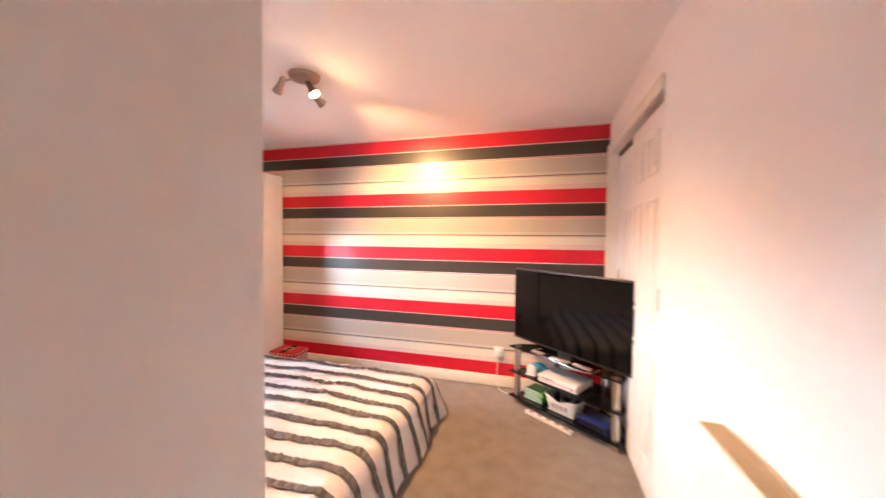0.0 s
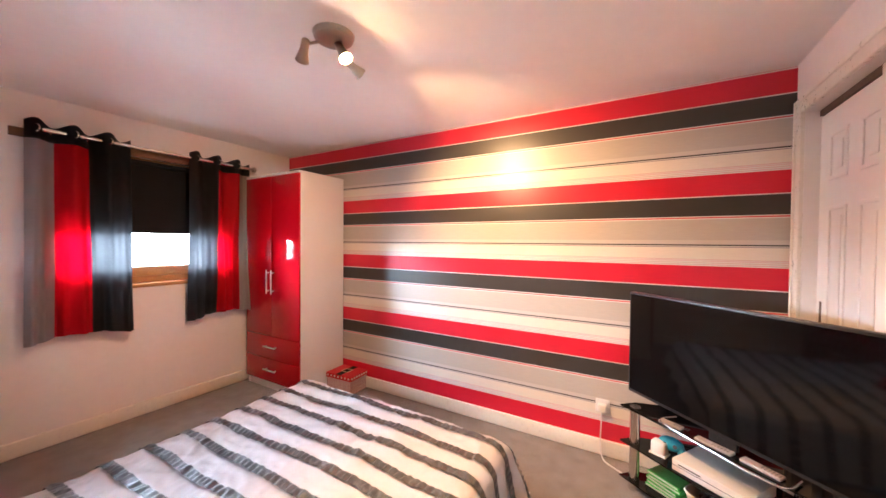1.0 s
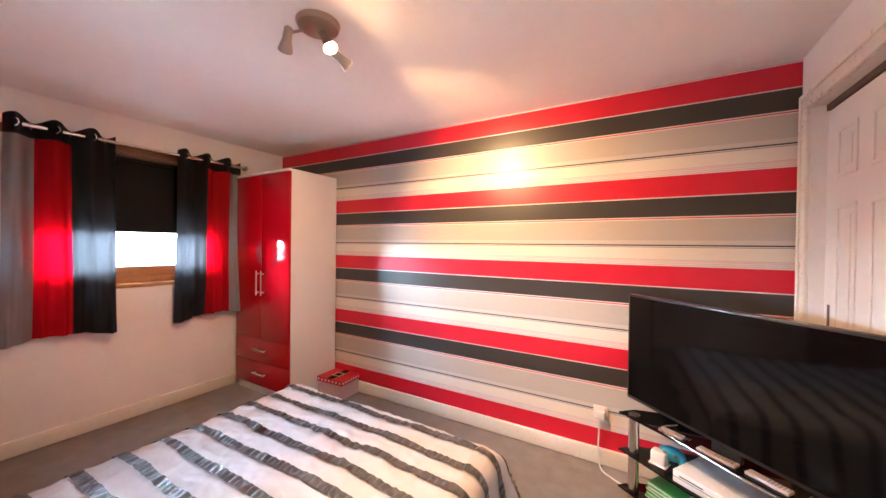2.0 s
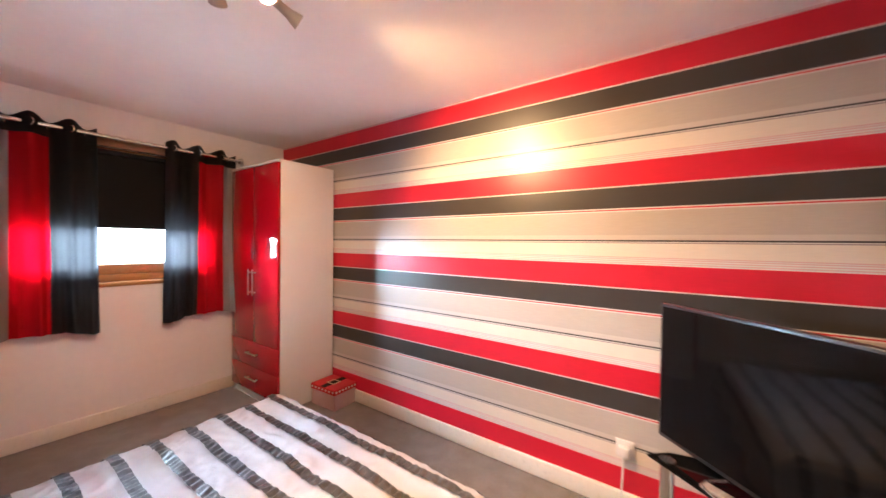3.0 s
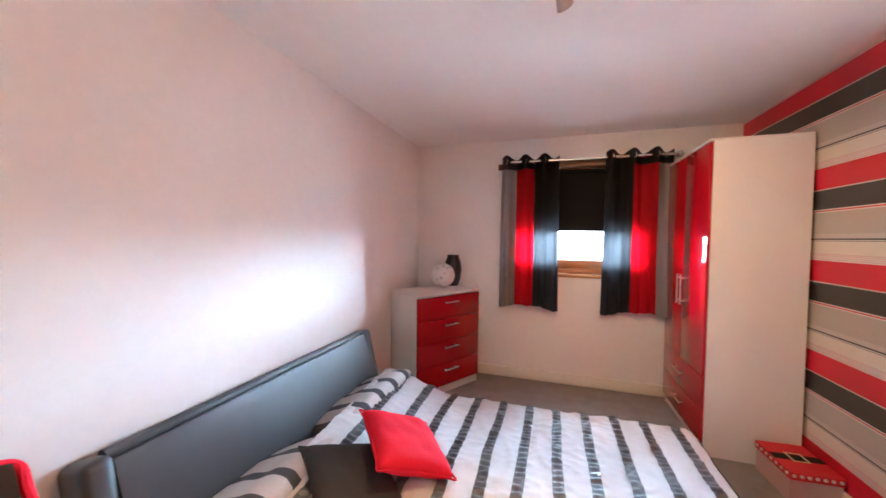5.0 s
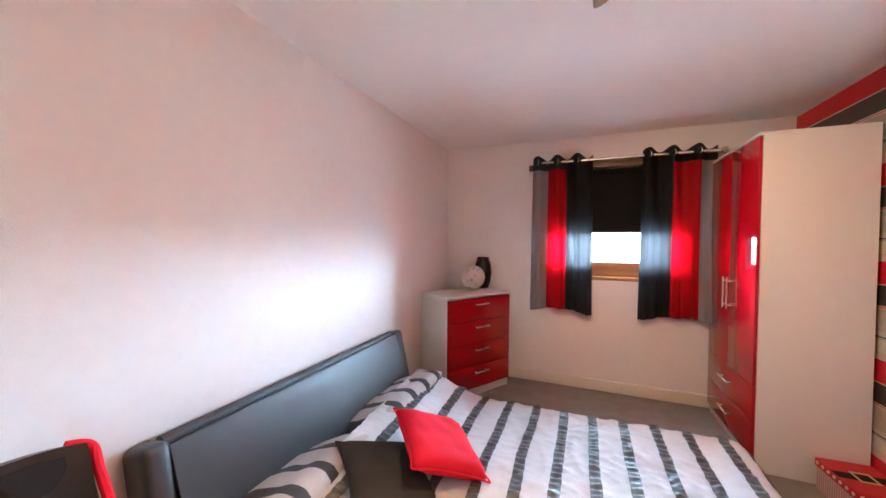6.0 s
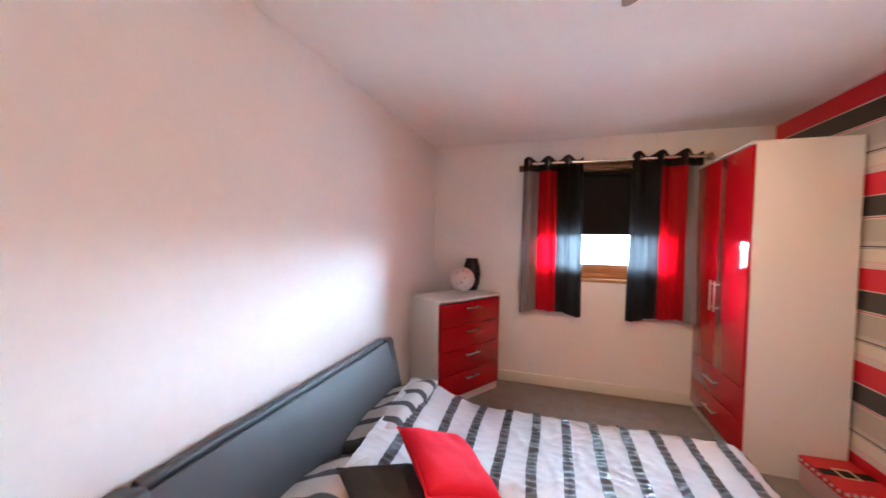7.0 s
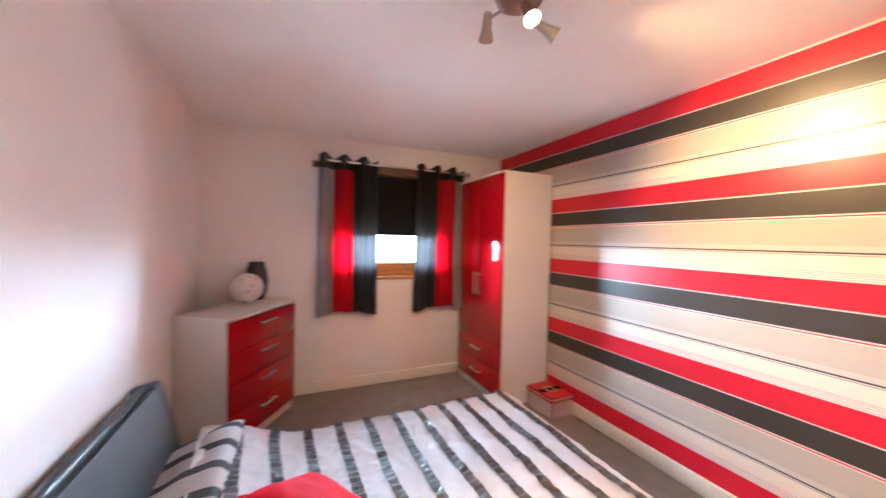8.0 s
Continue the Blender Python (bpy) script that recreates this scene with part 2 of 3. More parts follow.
bm = block((WEST - THICK, SOUTH - 0.12, 0), (WEST, WIN_Y0, CEIL))
block((WEST - THICK, WIN_Y1, 0), (WEST, NORTH + 0.15, CEIL), bm=bm)
block((WEST - THICK, WIN_Y0, 0), (WEST, WIN_Y1, WIN_Z0), bm=bm)
block((WEST - THICK, WIN_Y0, WIN_Z1), (WEST, WIN_Y1, CEIL), bm=bm)
structure("wall_west", bm, M_WALL, "plain off-white painted window wall", "wall")

DOOR_Y0, DOOR_Y1, DOOR_Z = 1.95, 3.185, 2.06
bm = block((EAST, BACK, 0), (EAST + 0.10, DOOR_Y0, CEIL))
block((EAST, DOOR_Y1, 0), (EAST + 0.10, NORTH + 0.15, CEIL), bm=bm)
block((EAST, DOOR_Y0, DOOR_Z), (EAST + 0.10, DOOR_Y1, CEIL), bm=bm)
structure("wall_east", bm, M_WALL, "plain off-white painted wall with a built-in cupboard opening", "wall")
bm = block((EAST + 0.75, BACK, 0), (EAST + 0.8, NORTH + 0.15, CEIL))
block((EAST + 0.10, NORTH, 0), (EAST + 0.75, NORTH + 0.15, CEIL), bm=bm)
block((EAST + 0.10, DOOR_Y0 - 0.15, 0), (EAST + 0.75, DOOR_Y0 - 0.05, CEIL), bm=bm)
structure("wall_cupboard_back", bm, M_WALL, "plain inner walls of the built-in cupboard", "wall")


def skirting(name, lo, hi):
    bm = block(lo, hi, 0.009, 3)
    structure(name, bm, M_GLOSS_WHITE, "white painted skirting board along the wall", "skirting board")


skirting("baseboard_north", (WEST + 0.024, NORTH - 0.022, 0), (EAST - 0.001, NORTH, 0.105))
skirting("baseboard_west", (WEST, SOUTH, 0), (WEST + 0.022, NORTH, 0.105))
skirting("baseboard_south", (WEST + 0.018, SOUTH, 0), (NOOK, SOUTH + 0.016, 0.10))
skirting("baseboard_east", (EAST - 0.016, BACK, 0), (EAST, DOOR_Y0 - 0.005, 0.10))
skirting("baseboard_passage", (NOOK, BACK, 0), (NOOK + 0.016, SOUTH + 0.016, 0.10))

# ---- window ----
GLASS_X = WEST - 0.10
window = tagged(new("window_1"), "wooden framed window, stained orange brown, daylight behind", "window", kind="structure")
fx0, fx1 = GLASS_X - 0.03, GLASS_X + 0.03
for nm, lo, hi in (("window_frame", (fx0, WIN_Y0, WIN_Z0 + 0.03), (fx1, WIN_Y0 + 0.06, WIN_Z1)), ("window_frame", (fx0, WIN_Y1 - 0.06, WIN_Z0 + 0.03), (fx1, WIN_Y1, WIN_Z1)),
                   ("window_frame", (fx0, WIN_Y0 + 0.06, WIN_Z1 - 0.06), (fx1, WIN_Y1 - 0.06, WIN_Z1)), ("window_frame", (fx0, WIN_Y0 + 0.06, WIN_Z0 + 0.0305), (fx1, WIN_Y1 - 0.06, WIN_Z0 + 0.085))):
    part(nm, block(lo, hi, 0.006), M_PINE, window)
sx0, sx1 = GLASS_X - 0.02, GLASS_X + 0.045
for lo, hi in (((sx0, WIN_Y0 + 0.06, WIN_Z0 + 0.0855), (sx1, WIN_Y1 - 0.06, WIN_Z0 + 0.165)), ((sx0, WIN_Y0 + 0.06, WIN_Z1 - 0.13), (sx1, WIN_Y1 - 0.06, WIN_Z1 - 0.065)),
               ((sx0, WIN_Y0 + 0.062, WIN_Z0 + 0.165), (sx1, WIN_Y0 + 0.13, WIN_Z1 - 0.13)), ((sx0, WIN_Y1 - 0.13, WIN_Z0 + 0.165), (sx1, WIN_Y1 - 0.062, WIN_Z1 - 0.13))):
    part("window_sash", block(lo, hi, 0.008), M_PINE, window)
part("window_sill", block((WEST - 0.16, WIN_Y0, WIN_Z0), (WEST + 0.012, WIN_Y1, WIN_Z0 + 0.03), 0.006), M_PINE, window)

m_glass, n, l, b = mat("window_glass")
b.inputs["Transmission Weight"].default_value, b.inputs["Roughness"].default_value, b.inputs["IOR"].default_value = 1.0, 0.0, 1.1
pane = part("pane", block((GLASS_X - 0.003, WIN_Y0 + 0.13, WIN_Z0 + 0.165), (GLASS_X + 0.003, WIN_Y1 - 0.13, WIN_Z1 - 0.13)), m_glass, window)
pane.visible_shadow = False
ground_out = structure("ground", block((-900, -600, -3.2), (WEST - THICK - 0.01, 600, -3.0)), plain("outdoor_ground", (0.62, 0.62, 0.6), 0.9, vary=0.2, scale=0.6), "grey paved ground outside below the window", "ground")

# roller blind, pulled half down
blind = thing("roller_blind", (WEST - 0.035, (WIN_Y0 + WIN_Y1) / 2, 1.47), 0, "black fabric roller blind pulled half down over the window", "blind")
bw = (WIN_Y1 - WIN_Y0) / 2 - 0.01
part("fabric", block((-0.001, -bw, 0.0), (0.001, bw, 0.53)), M_BLIND, blind)
part("bottom_bar", block((-0.006, -bw, -0.018), (0.006, bw, 0.006), 0.003), M_BLIND, blind)
part("roller", rod((0, -bw, 0.545), (0, bw, 0.545), 0.022), M_BLIND, blind)

# curtain pole and batten
ROD_X, ROD_Z = WEST + 0.09, 2.105
batten = thing("curtain_batten", (WEST, 2.06, 2.08), 0, "dark stained wooden batten fixed above the window", "batten")
part("board", block((0, -0.75, -0.028), (0.02, 0.74, 0.028), 0.004), M_DARKWOOD, batten)
pole = thing("curtain_pole", (ROD_X, 2.12, ROD_Z), 0, "slim brushed chrome curtain pole with ball ends", "curtain pole")
part("pole", rod((0, -0.70, 0), (0, 0.70, 0), 0.014), M_CHROME, pole)
for sgn in (-1, 1):
    part("finial", lathe([(0.001, -0.028), (0.018, -0.022), (0.026, 0.0), (0.018, 0.022), (0.001, 0.028)], 20, m=pose(0, sgn * 0.715, 0)), M_CHROME, pole)
    part("bracket", rod((-0.07, sgn * 0.52, 0), (0.004, sgn * 0.52, 0), 0.008), M_CHROME, pole)


def curtain(y0, y1, bands, label):
    """An eyelet curtain: cloth in folds of three colours under a black heading with rings."""
    c = thing("curtain", (ROD_X, (y0 + y1) / 2, 0.72), 0, label, "curtain", "eyelet curtains at the window")
    half = (y1 - y0) / 2
    rng = random.Random(int(y0 * 100))
    ph = rng.random() * 3

    def wave(yy, zz):
        k = 1 - zz / 1.4
        top = 0.040 * math.sin((yy / (2 * half) + 0.5) * math.pi * 6)
        low = 0.030 * math.sin(yy * 30 + ph) + 0.013 * math.sin(yy * 82 + 1.3 * ph + zz * 1.5) + 0.006 * math.sin(yy * 140 + ph)
        return top * (1 - k) + low * k + 0.012 * math.sin(zz * 5 + yy * 9) * k

    for colour, a, b2, z0, z1 in bands:
        def f(u, v, a=a, b2=b2, z0=z0, z1=z1):
            zz = z0 + (z1 - z0) * v
            yy = a + (b2 - a) * u
            hem = 0.025 * math.sin(yy * 8 + ph) * (1 - v) if z0 < 0.1 else 0
            spread = 1 + 0.05 * (1 - zz / 1.4)
            return Vector((wave(yy, zz), yy * spread, zz + hem + (0.018 * (wave(yy, zz) / 0.04) * max(0.0, (zz - 1.33) / 0.1))))
        part("panel" if z0 < 0.1 else "heading", sheet(f, 40, 44 if z0 < 0.1 else 6, 0.002), colour, c, smooth=60)
    for i in range(6):
        yy = -half + (i + 0.5) * half / 3
        tilt = Matrix.Translation((wave(yy, 1.385), yy, ROD_Z - 0.72)) @ pose(0, 0, 0, 0, 0, 52 if i % 2 else -52)
        ring, rings, pts = bmesh.new(), [], 20
        for k in range(pts):
            a = 2 * math.pi * k / pts
            rings.append([ring.verts.new(tilt @ Vector((0.004 * math.cos(q), (0.022 + 0.004 * math.sin(q)) * math.cos(a), (0.022 + 0.004 * math.sin(q)) * math.sin(a)))) for q in (0, math.pi / 2, math.pi, 1.5 * math.pi)])
        for k in range(pts):
            r0, r1 = rings[k], rings[(k + 1) % pts]
            for q in range(4):
                ring.faces.new((r0[q], r1[q], r1[(q + 1) % 4], r0[(q + 1) % 4]))
        part("eyelet", ring, M_CHROME, c)
    return c


M_C_GREY = plain("grey_curtain_cloth", (0.30, 0.28, 0.29), 0.7, vary=0.05, scale=8, bump=0.2, bump_scale=400, trans=0.3, glow=(0.6, 0.6, 0.62))
M_C_RED = plain("red_curtain_cloth", (0.46, 0.006, 0.014), 0.7, vary=0.05, scale=8, bump=0.2, bump_scale=400, trans=0.5, glow=(0.8, 0.02, 0.08))
M_C_BLACK = plain("black_curtain_cloth", (0.010, 0.010, 0.012), 0.8, vary=0.1, scale=8, bump=0.2, bump_scale=400, trans=0.3, glow=(0.30, 0.30, 0.31))
for cloth in (M_C_GREY, M_C_RED, M_C_BLACK):
    cloth.node_tree.nodes["Principled BSDF"].inputs["Specular IOR Level"].default_value = 0.2
H0, H1, H2 = 0.0, 1.315, 1.43
curtain(1.36, 1.88, [(M_C_GREY, -0.26, -0.125, H0, H1), (M_C_RED, -0.125, 0.04, H0, H1), (M_C_BLACK, 0.04, 0.26, H0, H1), (M_C_BLACK, -0.26, 0.26, H1, H2)],
        "eyelet curtain in grey, red and black panels with black heading")
curtain(2.27, 2.79, [(M_C_BLACK, -0.26, -0.04, H0, H1), (M_C_RED, -0.04, 0.15, H0, H1), (M_C_GREY, 0.15, 0.26, H0, H1), (M_C_BLACK, -0.26, 0.26, H1, H2)],
        "eyelet curtain in black, red and grey panels beside the wardrobe")


# ---- wardrobe and chest ----
def bar_handle(length, parent, at, axis):
    """A slim bow handle on two feet; it stands out towards -y."""
    bm = bmesh.new()
    a = Vector(axis) * (length / 2)
    o = Vector(at)
    block(o - a - Vector((0.005, 0.0, 0.005)) + Vector((0, -0.03, 0)), o + a + Vector((0.005, 0.0, 0.005)) + Vector((0, -0.022, 0)), 0.002, 1, bm)
    for sgn in (-0.8, 0.8):
        p = o + a * sgn
        block(p - Vector((0.004, 0.022, 0.004)), p + Vector((0.004, 0, 0.004)), bm=bm)
    part("handle", bm, M_HANDLE, parent, "slim chrome bar handle")


wardrobe = thing("wardrobe", (-2.925, 2.765, 0), 0, "tall white wardrobe with glossy red doors and two drawers", "wardrobe")
w2, dep, hgt = 0.395, 0.515, 2.02
part("side_panel", block((-w2, 0.02, 0), (-w2 + 0.016, dep, hgt - 0.018), 0.0015, 1), M_CARCASS, wardrobe)
part("side_panel", block((w2 - 0.016, 0.02, 0), (w2, dep, hgt - 0.018), 0.0015, 1), M_CARCASS, wardrobe)
part("top_panel", block((-w2, 0.0, hgt - 0.018), (w2, dep, hgt), 0.002, 1), M_CARCASS, wardrobe)
part("back_panel", block((-w2 + 0.016, dep - 0.008, 0.06), (w2 - 0.016, dep, hgt - 0.018)), M_CARCASS, wardrobe)
part("plinth", block((-w2 + 0.016, 0.03, 0), (w2 - 0.016, 0.046, 0.075)), M_CARCASS, wardrobe)
for x0, x1, hx in ((-w2 + 0.002, -0.0015, -0.035), (0.0015, w2 - 0.002, 0.035)):
    d = part("door", block((x0, 0.0, 0.512), (x1, 0.018, hgt - 0.022), 0.002, 2), M_RED_GLOSS, wardrobe, "glossy red door")
    bar_handle(0.21, d, (hx, 0, 1.02), (0, 0, 1))
for z0, z1 in ((0.08, 0.292), (0.296, 0.508)):
    d = part("drawer", block((-w2 + 0.002, 0.0, z0), (w2 - 0.002, 0.018, z1), 0.002, 2), M_RED_GLOSS, wardrobe, "glossy red drawer front")
    bar_handle(0.17, d, (0, 0, (z0 + z1) / 2 + 0.01), (1, 0, 0))

CH_TURN = 149.0
chest = thing("chest_of_drawers", (-2.55, 0.80, 0), CH_TURN, "white chest of four glossy red drawers set across the corner", "chest of drawers")
cw, cd, chh = 0.735, 0.40, 0.90
part("side_panel", block((0, 0.02, 0), (0.016, cd, chh - 0.02), 0.0015, 1), M_CARCASS, chest)
part("side_panel", block((cw - 0.016, 0.02, 0), (cw, cd, chh - 0.02), 0.0015, 1), M_CARCASS, chest)
part("top", block((-0.004, -0.006, chh - 0.02), (cw + 0.004, cd, chh), 0.002, 1), M_CARCASS, chest)
part("back_panel", block((0.016, cd - 0.008, 0.05), (cw - 0.016, cd, chh - 0.02)), M_CARCASS, chest)
part("plinth", block((0.0, 0.03, 0), (cw, 0.046, 0.075)), M_CARCASS, chest)
for i in range(4):
    z0 = 0.08 + i * 0.198
    d = part("drawer", block((0.003, 0.0, z0), (cw - 0.003, 0.018, z0 + 0.194), 0.002, 2), M_RED_GLOSS, chest, "glossy red drawer front")
    bar_handle(0.15, d, (cw / 2, 0, z0 + 0.14), (1, 0, 0))


def on_chest(x, y):
    return (Matrix.Translation(chest.matrix_basis.translation) @ Euler((0, 0, radians(CH_TURN))).to_matrix().to_4x4()) @ Vector((x, y, chh))


p = on_chest(0.665, 0.30)
vase = thing("vase", p, 0, "black ribbed oval vase standing on the chest", "vase")
bm = lathe([(0.042, 0), (0.048, 0.004), (0.068, 0.06), (0.078, 0.14), (0.070, 0.215), (0.052, 0.272), (0.055, 0.285), (0.049, 0.285), (0.045, 0.265), (0.05, 0.24)], 36)
for v in bm.verts:
    a = math.atan2(v.co.y, v.co.x)
    k = 1 + 0.05 * (math.sin(a * 9 + v.co.z * 14))
    v.co.x, v.co.y, v.co.z = v.co.x * k * 1.0, v.co.y * k * 1.1, v.co.z * 1.08
part("body", bm, plain("black_glazed_ceramic", (0.012, 0.010, 0.010), 0.25, vary=0.2, scale=12), vase)

ball_at = on_chest(0.50, 0.26)
m_ball, n, l, b = mat("printed_paper_globe")
tc = n.new("ShaderNodeTexCoord")
vor = n.new("ShaderNodeTexVoronoi")
vor.inputs["Scale"].default_value = 17
l.new(tc.outputs["Object"], vor.inputs["Vector"])
rp = n.new("ShaderNodeValToRGB")
rp.color_ramp.elements[0].position, rp.color_ramp.elements[0].color = 0.0, (0.30, 0.22, 0.22, 1)
rp.color_ramp.elements[1].position, rp.color_ramp.elements[1].color = 0.34, (0.78, 0.74, 0.73, 1)
l.new(vor.outputs["Distance"], rp.inputs[0])
l.new(rp.outputs[0], b.inputs["Base Color"])
b.inputs["Roughness"].default_value = 0.7
globe = thing("globe_lamp", ball_at, 0, "round white globe ornament with faint grey print", "ornament")
bm = bmesh.new()
bmesh.ops.create_uvsphere(bm, u_segments=32, v_segments=20, radius=0.113, matrix=pose(0, 0, 0.118))
part("globe", bm, m_ball, globe)
part("foot", lathe([(0.03, 0), (0.034, 0.003), (0.034, 0.008), (0.026, 0.012)], 24), M_PLASTIC_WHITE, globe)

# ---- bed ----
BW, BE, BH, BF = -2.16, -0.60, 0.62, 2.57     # west, east, head and foot edges of the mattress
bed = thing("bed_frame", ((BW + BE) / 2, SOUTH + 0.02, 0), 0, "low black faux leather double bed with a padded headboard", "bed")
bx = (BE - BW) / 2


def headboard(u, v):
    return Vector((-bx + 0.04 + (2 * bx - 0.08) * u, 0.185 - 0.150 * v + 0.014 * math.sin(math.pi * v), 0.14 + 0.52 * v))


part("headboard_pad", sheet(headboard, 24, 16, 0.05), M_LEATHER, bed, smooth=60)
part("headboard_rail", rod((-bx + 0.04, 0.03, 0.672), (bx - 0.04, 0.03, 0.672), 0.024, seg=20), M_LEATHER, bed, "rolled top edge of black faux leather")
for sgn in (-1, 1):
    bm = block((-0.045, -0.065, -0.31), (0.045, 0.065, 0.31), 0.028, 4)
    bmesh.ops.transform(bm, matrix=pose(sgn * bx, 0.095, 0.385, 13, 0, 0), verts=bm.verts)
    part("headboard_wing", bm, M_LEATHER, bed, smooth=60)
for sgn in (-1, 1):
    part("side_rail", block((sgn * bx - 0.03, 0.1, 0.04), (sgn * bx + 0.03, BF - SOUTH - 0.02, 0.22), 0.02, 3), M_LEATHER, bed)
part("foot_rail", block((-bx - 0.03, BF - SOUTH - 0.04, 0.04), (bx + 0.03, BF - SOUTH + 0.03, 0.22), 0.02, 3), M_LEATHER, bed)
for sx in (-1, 1):
    for yy in (0.12, BF - SOUTH - 0.06):
        part("leg", rod((sx * (bx - 0.05), yy, 0), (sx * (bx - 0.05), yy, 0.05), 0.025), M_BLACK_PLASTIC, bed)
mattress = thing("mattress", ((BW + BE) / 2, (BH + BF) / 2, 0.10), 0, "mattress in a cream fitted sheet on the bed frame", "mattress")
part("body", block((-bx + 0.05, -(BF - BH) / 2 + 0.01, 0), (bx - 0.05, (BF - BH) / 2 - 0.06, 0.21), 0.04, 4), M_SHEET, mattress)

DV0, TOPZ = 0.82, 0.325
MIDX = (BW + BE) / 2


def drape(s, half, r=0.10):
    """Runs s over an edge: how far out, and how far down."""
    a, sg = abs(s), (1 if s >= 0 else -1)
    flat = half - r
    if a <= flat:
        return s, 0.0
    q = (a - flat) / r
    if q < math.pi / 2:
        return sg * (flat + r * math.sin(q)), r * (1 - math.cos(q))
    e = (a - flat) - r * math.pi / 2
    return sg * (half + 0.24 * e), r + e


def crumple(x, y):
    n1 = noise.noise(Vector((x * 2.6, y * 2.6, 0.3)))
    n2 = noise.noise(Vector((x * 6.0 + y * 2, y * 5.0, 4.2)))
    r1 = 1 - abs(noise.noise(Vector((x * 4.3 - y * 2.1, y * 6.5 + x, 7.7)))) * 2
    r2 = 1 - abs(noise.noise(Vector((x * 13.0 + y * 5, y * 10.0 - x * 4, 2.9)))) * 2
    n3 = noise.noise(Vector((x * 30.0, y * 24.0, 9.1)))
    return 0.018 * n1 + 0.006 * n2 + 0.008 * max(r1, 0) ** 3 + 0.005 * max(r2, 0) ** 2 + 0.001 * n3


HALF_X = (BE - BW) / 2 + 0.06
LEN_Y = BF - DV0 + 0.06


RIB_STEP = 0.156
RIB0 = 2.664 - 0.82      # middle of the ribbon nearest the foot


def duvet_at(sx, sy, lift=0.0):
    """sx: across from the middle; sy: from the head edge towards the foot."""
    px, dx = drape(sx, HALF_X)
    py, dy = drape(sy, LEN_Y) if sy > 0 else (sy, 0.0)
    py += 0.09 * (sx / HALF_X + 0.2) * math.exp(-max(sy, 0) / 0.35)
    puff = 0.115 * math.exp(-((sy + 0.02) / 0.26) ** 2) + 0.02 * math.exp(-((sx) / 0.5) ** 2)
    off = ((sy - RIB0 + 0.078) % RIB_STEP) - 0.078
    gather = 0.0020 * math.sin(sx * 120 + 9 * noise.noise(Vector((sx * 4, sy * 3, 5.5)))) * math.exp(-(off / 0.04) ** 2)
    d = math.hypot(dx, dy) if dx > 0 and dy > 0 else dx + dy
    flare = 0.02 * math.sin(sy * 11) * min(1, dx * 4) + 0.02 * math.sin(sx * 13) * min(1, dy * 4)
    z = TOPZ + puff - d + crumple(px, py) * (1 - 0.5 * min(1, d * 4)) + gather + lift
    ox = math.copysign(1, sx) * (flare + lift) * min(1, dx * 6)
    oy = (flare + lift) * min(1, dy * 6)
    return Vector((px + ox, py + oy, max(z, 0.02)))


SXW, SXE, SYF = -HALF_X - 0.20, HALF_X + 0.29, LEN_Y + 0.22
duvet = thing("duvet", (MIDX, DV0, 0), 0, "white duvet with ruched charcoal ribbon stripes, spread over the bed", "duvet")
part("cover", sheet(lambda u, v: duvet_at(SXW + (SXE - SXW) * u, -0.02 + (SYF + 0.02) * v), 210, 150), M_DUVET, duvet, smooth=80)
NR = 12
for i in range(NR):
    s0 = 2.664 - DV0 - 0.024 - i * 0.156
    wd = 0.047

    def rib(u, v, s0=s0, wd=wd, i=i):
        sx = SXW + 0.004 + (SXE - SXW - 0.008) * u
        wob = 0.012 * noise.noise(Vector((sx * 2.5, i * 3.7, 1.0)))
        edge = 0.003 * noise.noise(Vector((sx * 26, i * 5.1, v * 3)))
        ruche = 0.0045 * math.sin(sx * 165 + 8 * noise.noise(Vector((sx * 5, i, 0))) + 2.2 * v) * math.sin(math.pi * v)
        return duvet_at(sx, s0 + wob + edge + wd * v, 0.0075 + ruche)
    part("ribbon_stripe", sheet(rib, 330, 6), M_RIBBON, duvet, "ruched charcoal satin ribbon", smooth=80)


def cushion_mesh(w, h, t, pinch=0.07, n=26, power=0.55, seed=0):
    bm = bmesh.new()
    layers = []
    for sgn in (1, -1):
        g = []
        for i in range(n + 1):
            row = []
            for j in range(n + 1):
                u, v = 2 * i / n - 1, 2 * j / n - 1
                x = u * w / 2 * (1 - pinch * (1 - v * v) * abs(u) ** 3)
                y = v * h / 2 * (1 - pinch * (1 - u * u) * abs(v) ** 3)
                soft = 1 - 0.07 * abs(u * v) ** 6
                x, y = x * soft, y * soft
                k = max(0.0, (1 - u ** 4) * (1 - v ** 4)) ** power
                z = sgn * t / 2 * k + k * 0.10 * t * noise.noise(Vector((u * 2.2, v * 2.2, seed + sgn * 3)))
                if sgn < 0 and (i in (0, n) or j in (0, n)):
                    row.append(layers[0][i][j])
                else:
                    row.append(bm.verts.new((x, y, z)))
            g.append(row)
        layers.append(g)
        for i in range(n):
            for j in range(n):
                q = (g[i][j], g[i + 1][j], g[i + 1][j + 1], g[i][j + 1])
                bm.faces.new(q if sgn > 0 else q[::-1])
    return bm


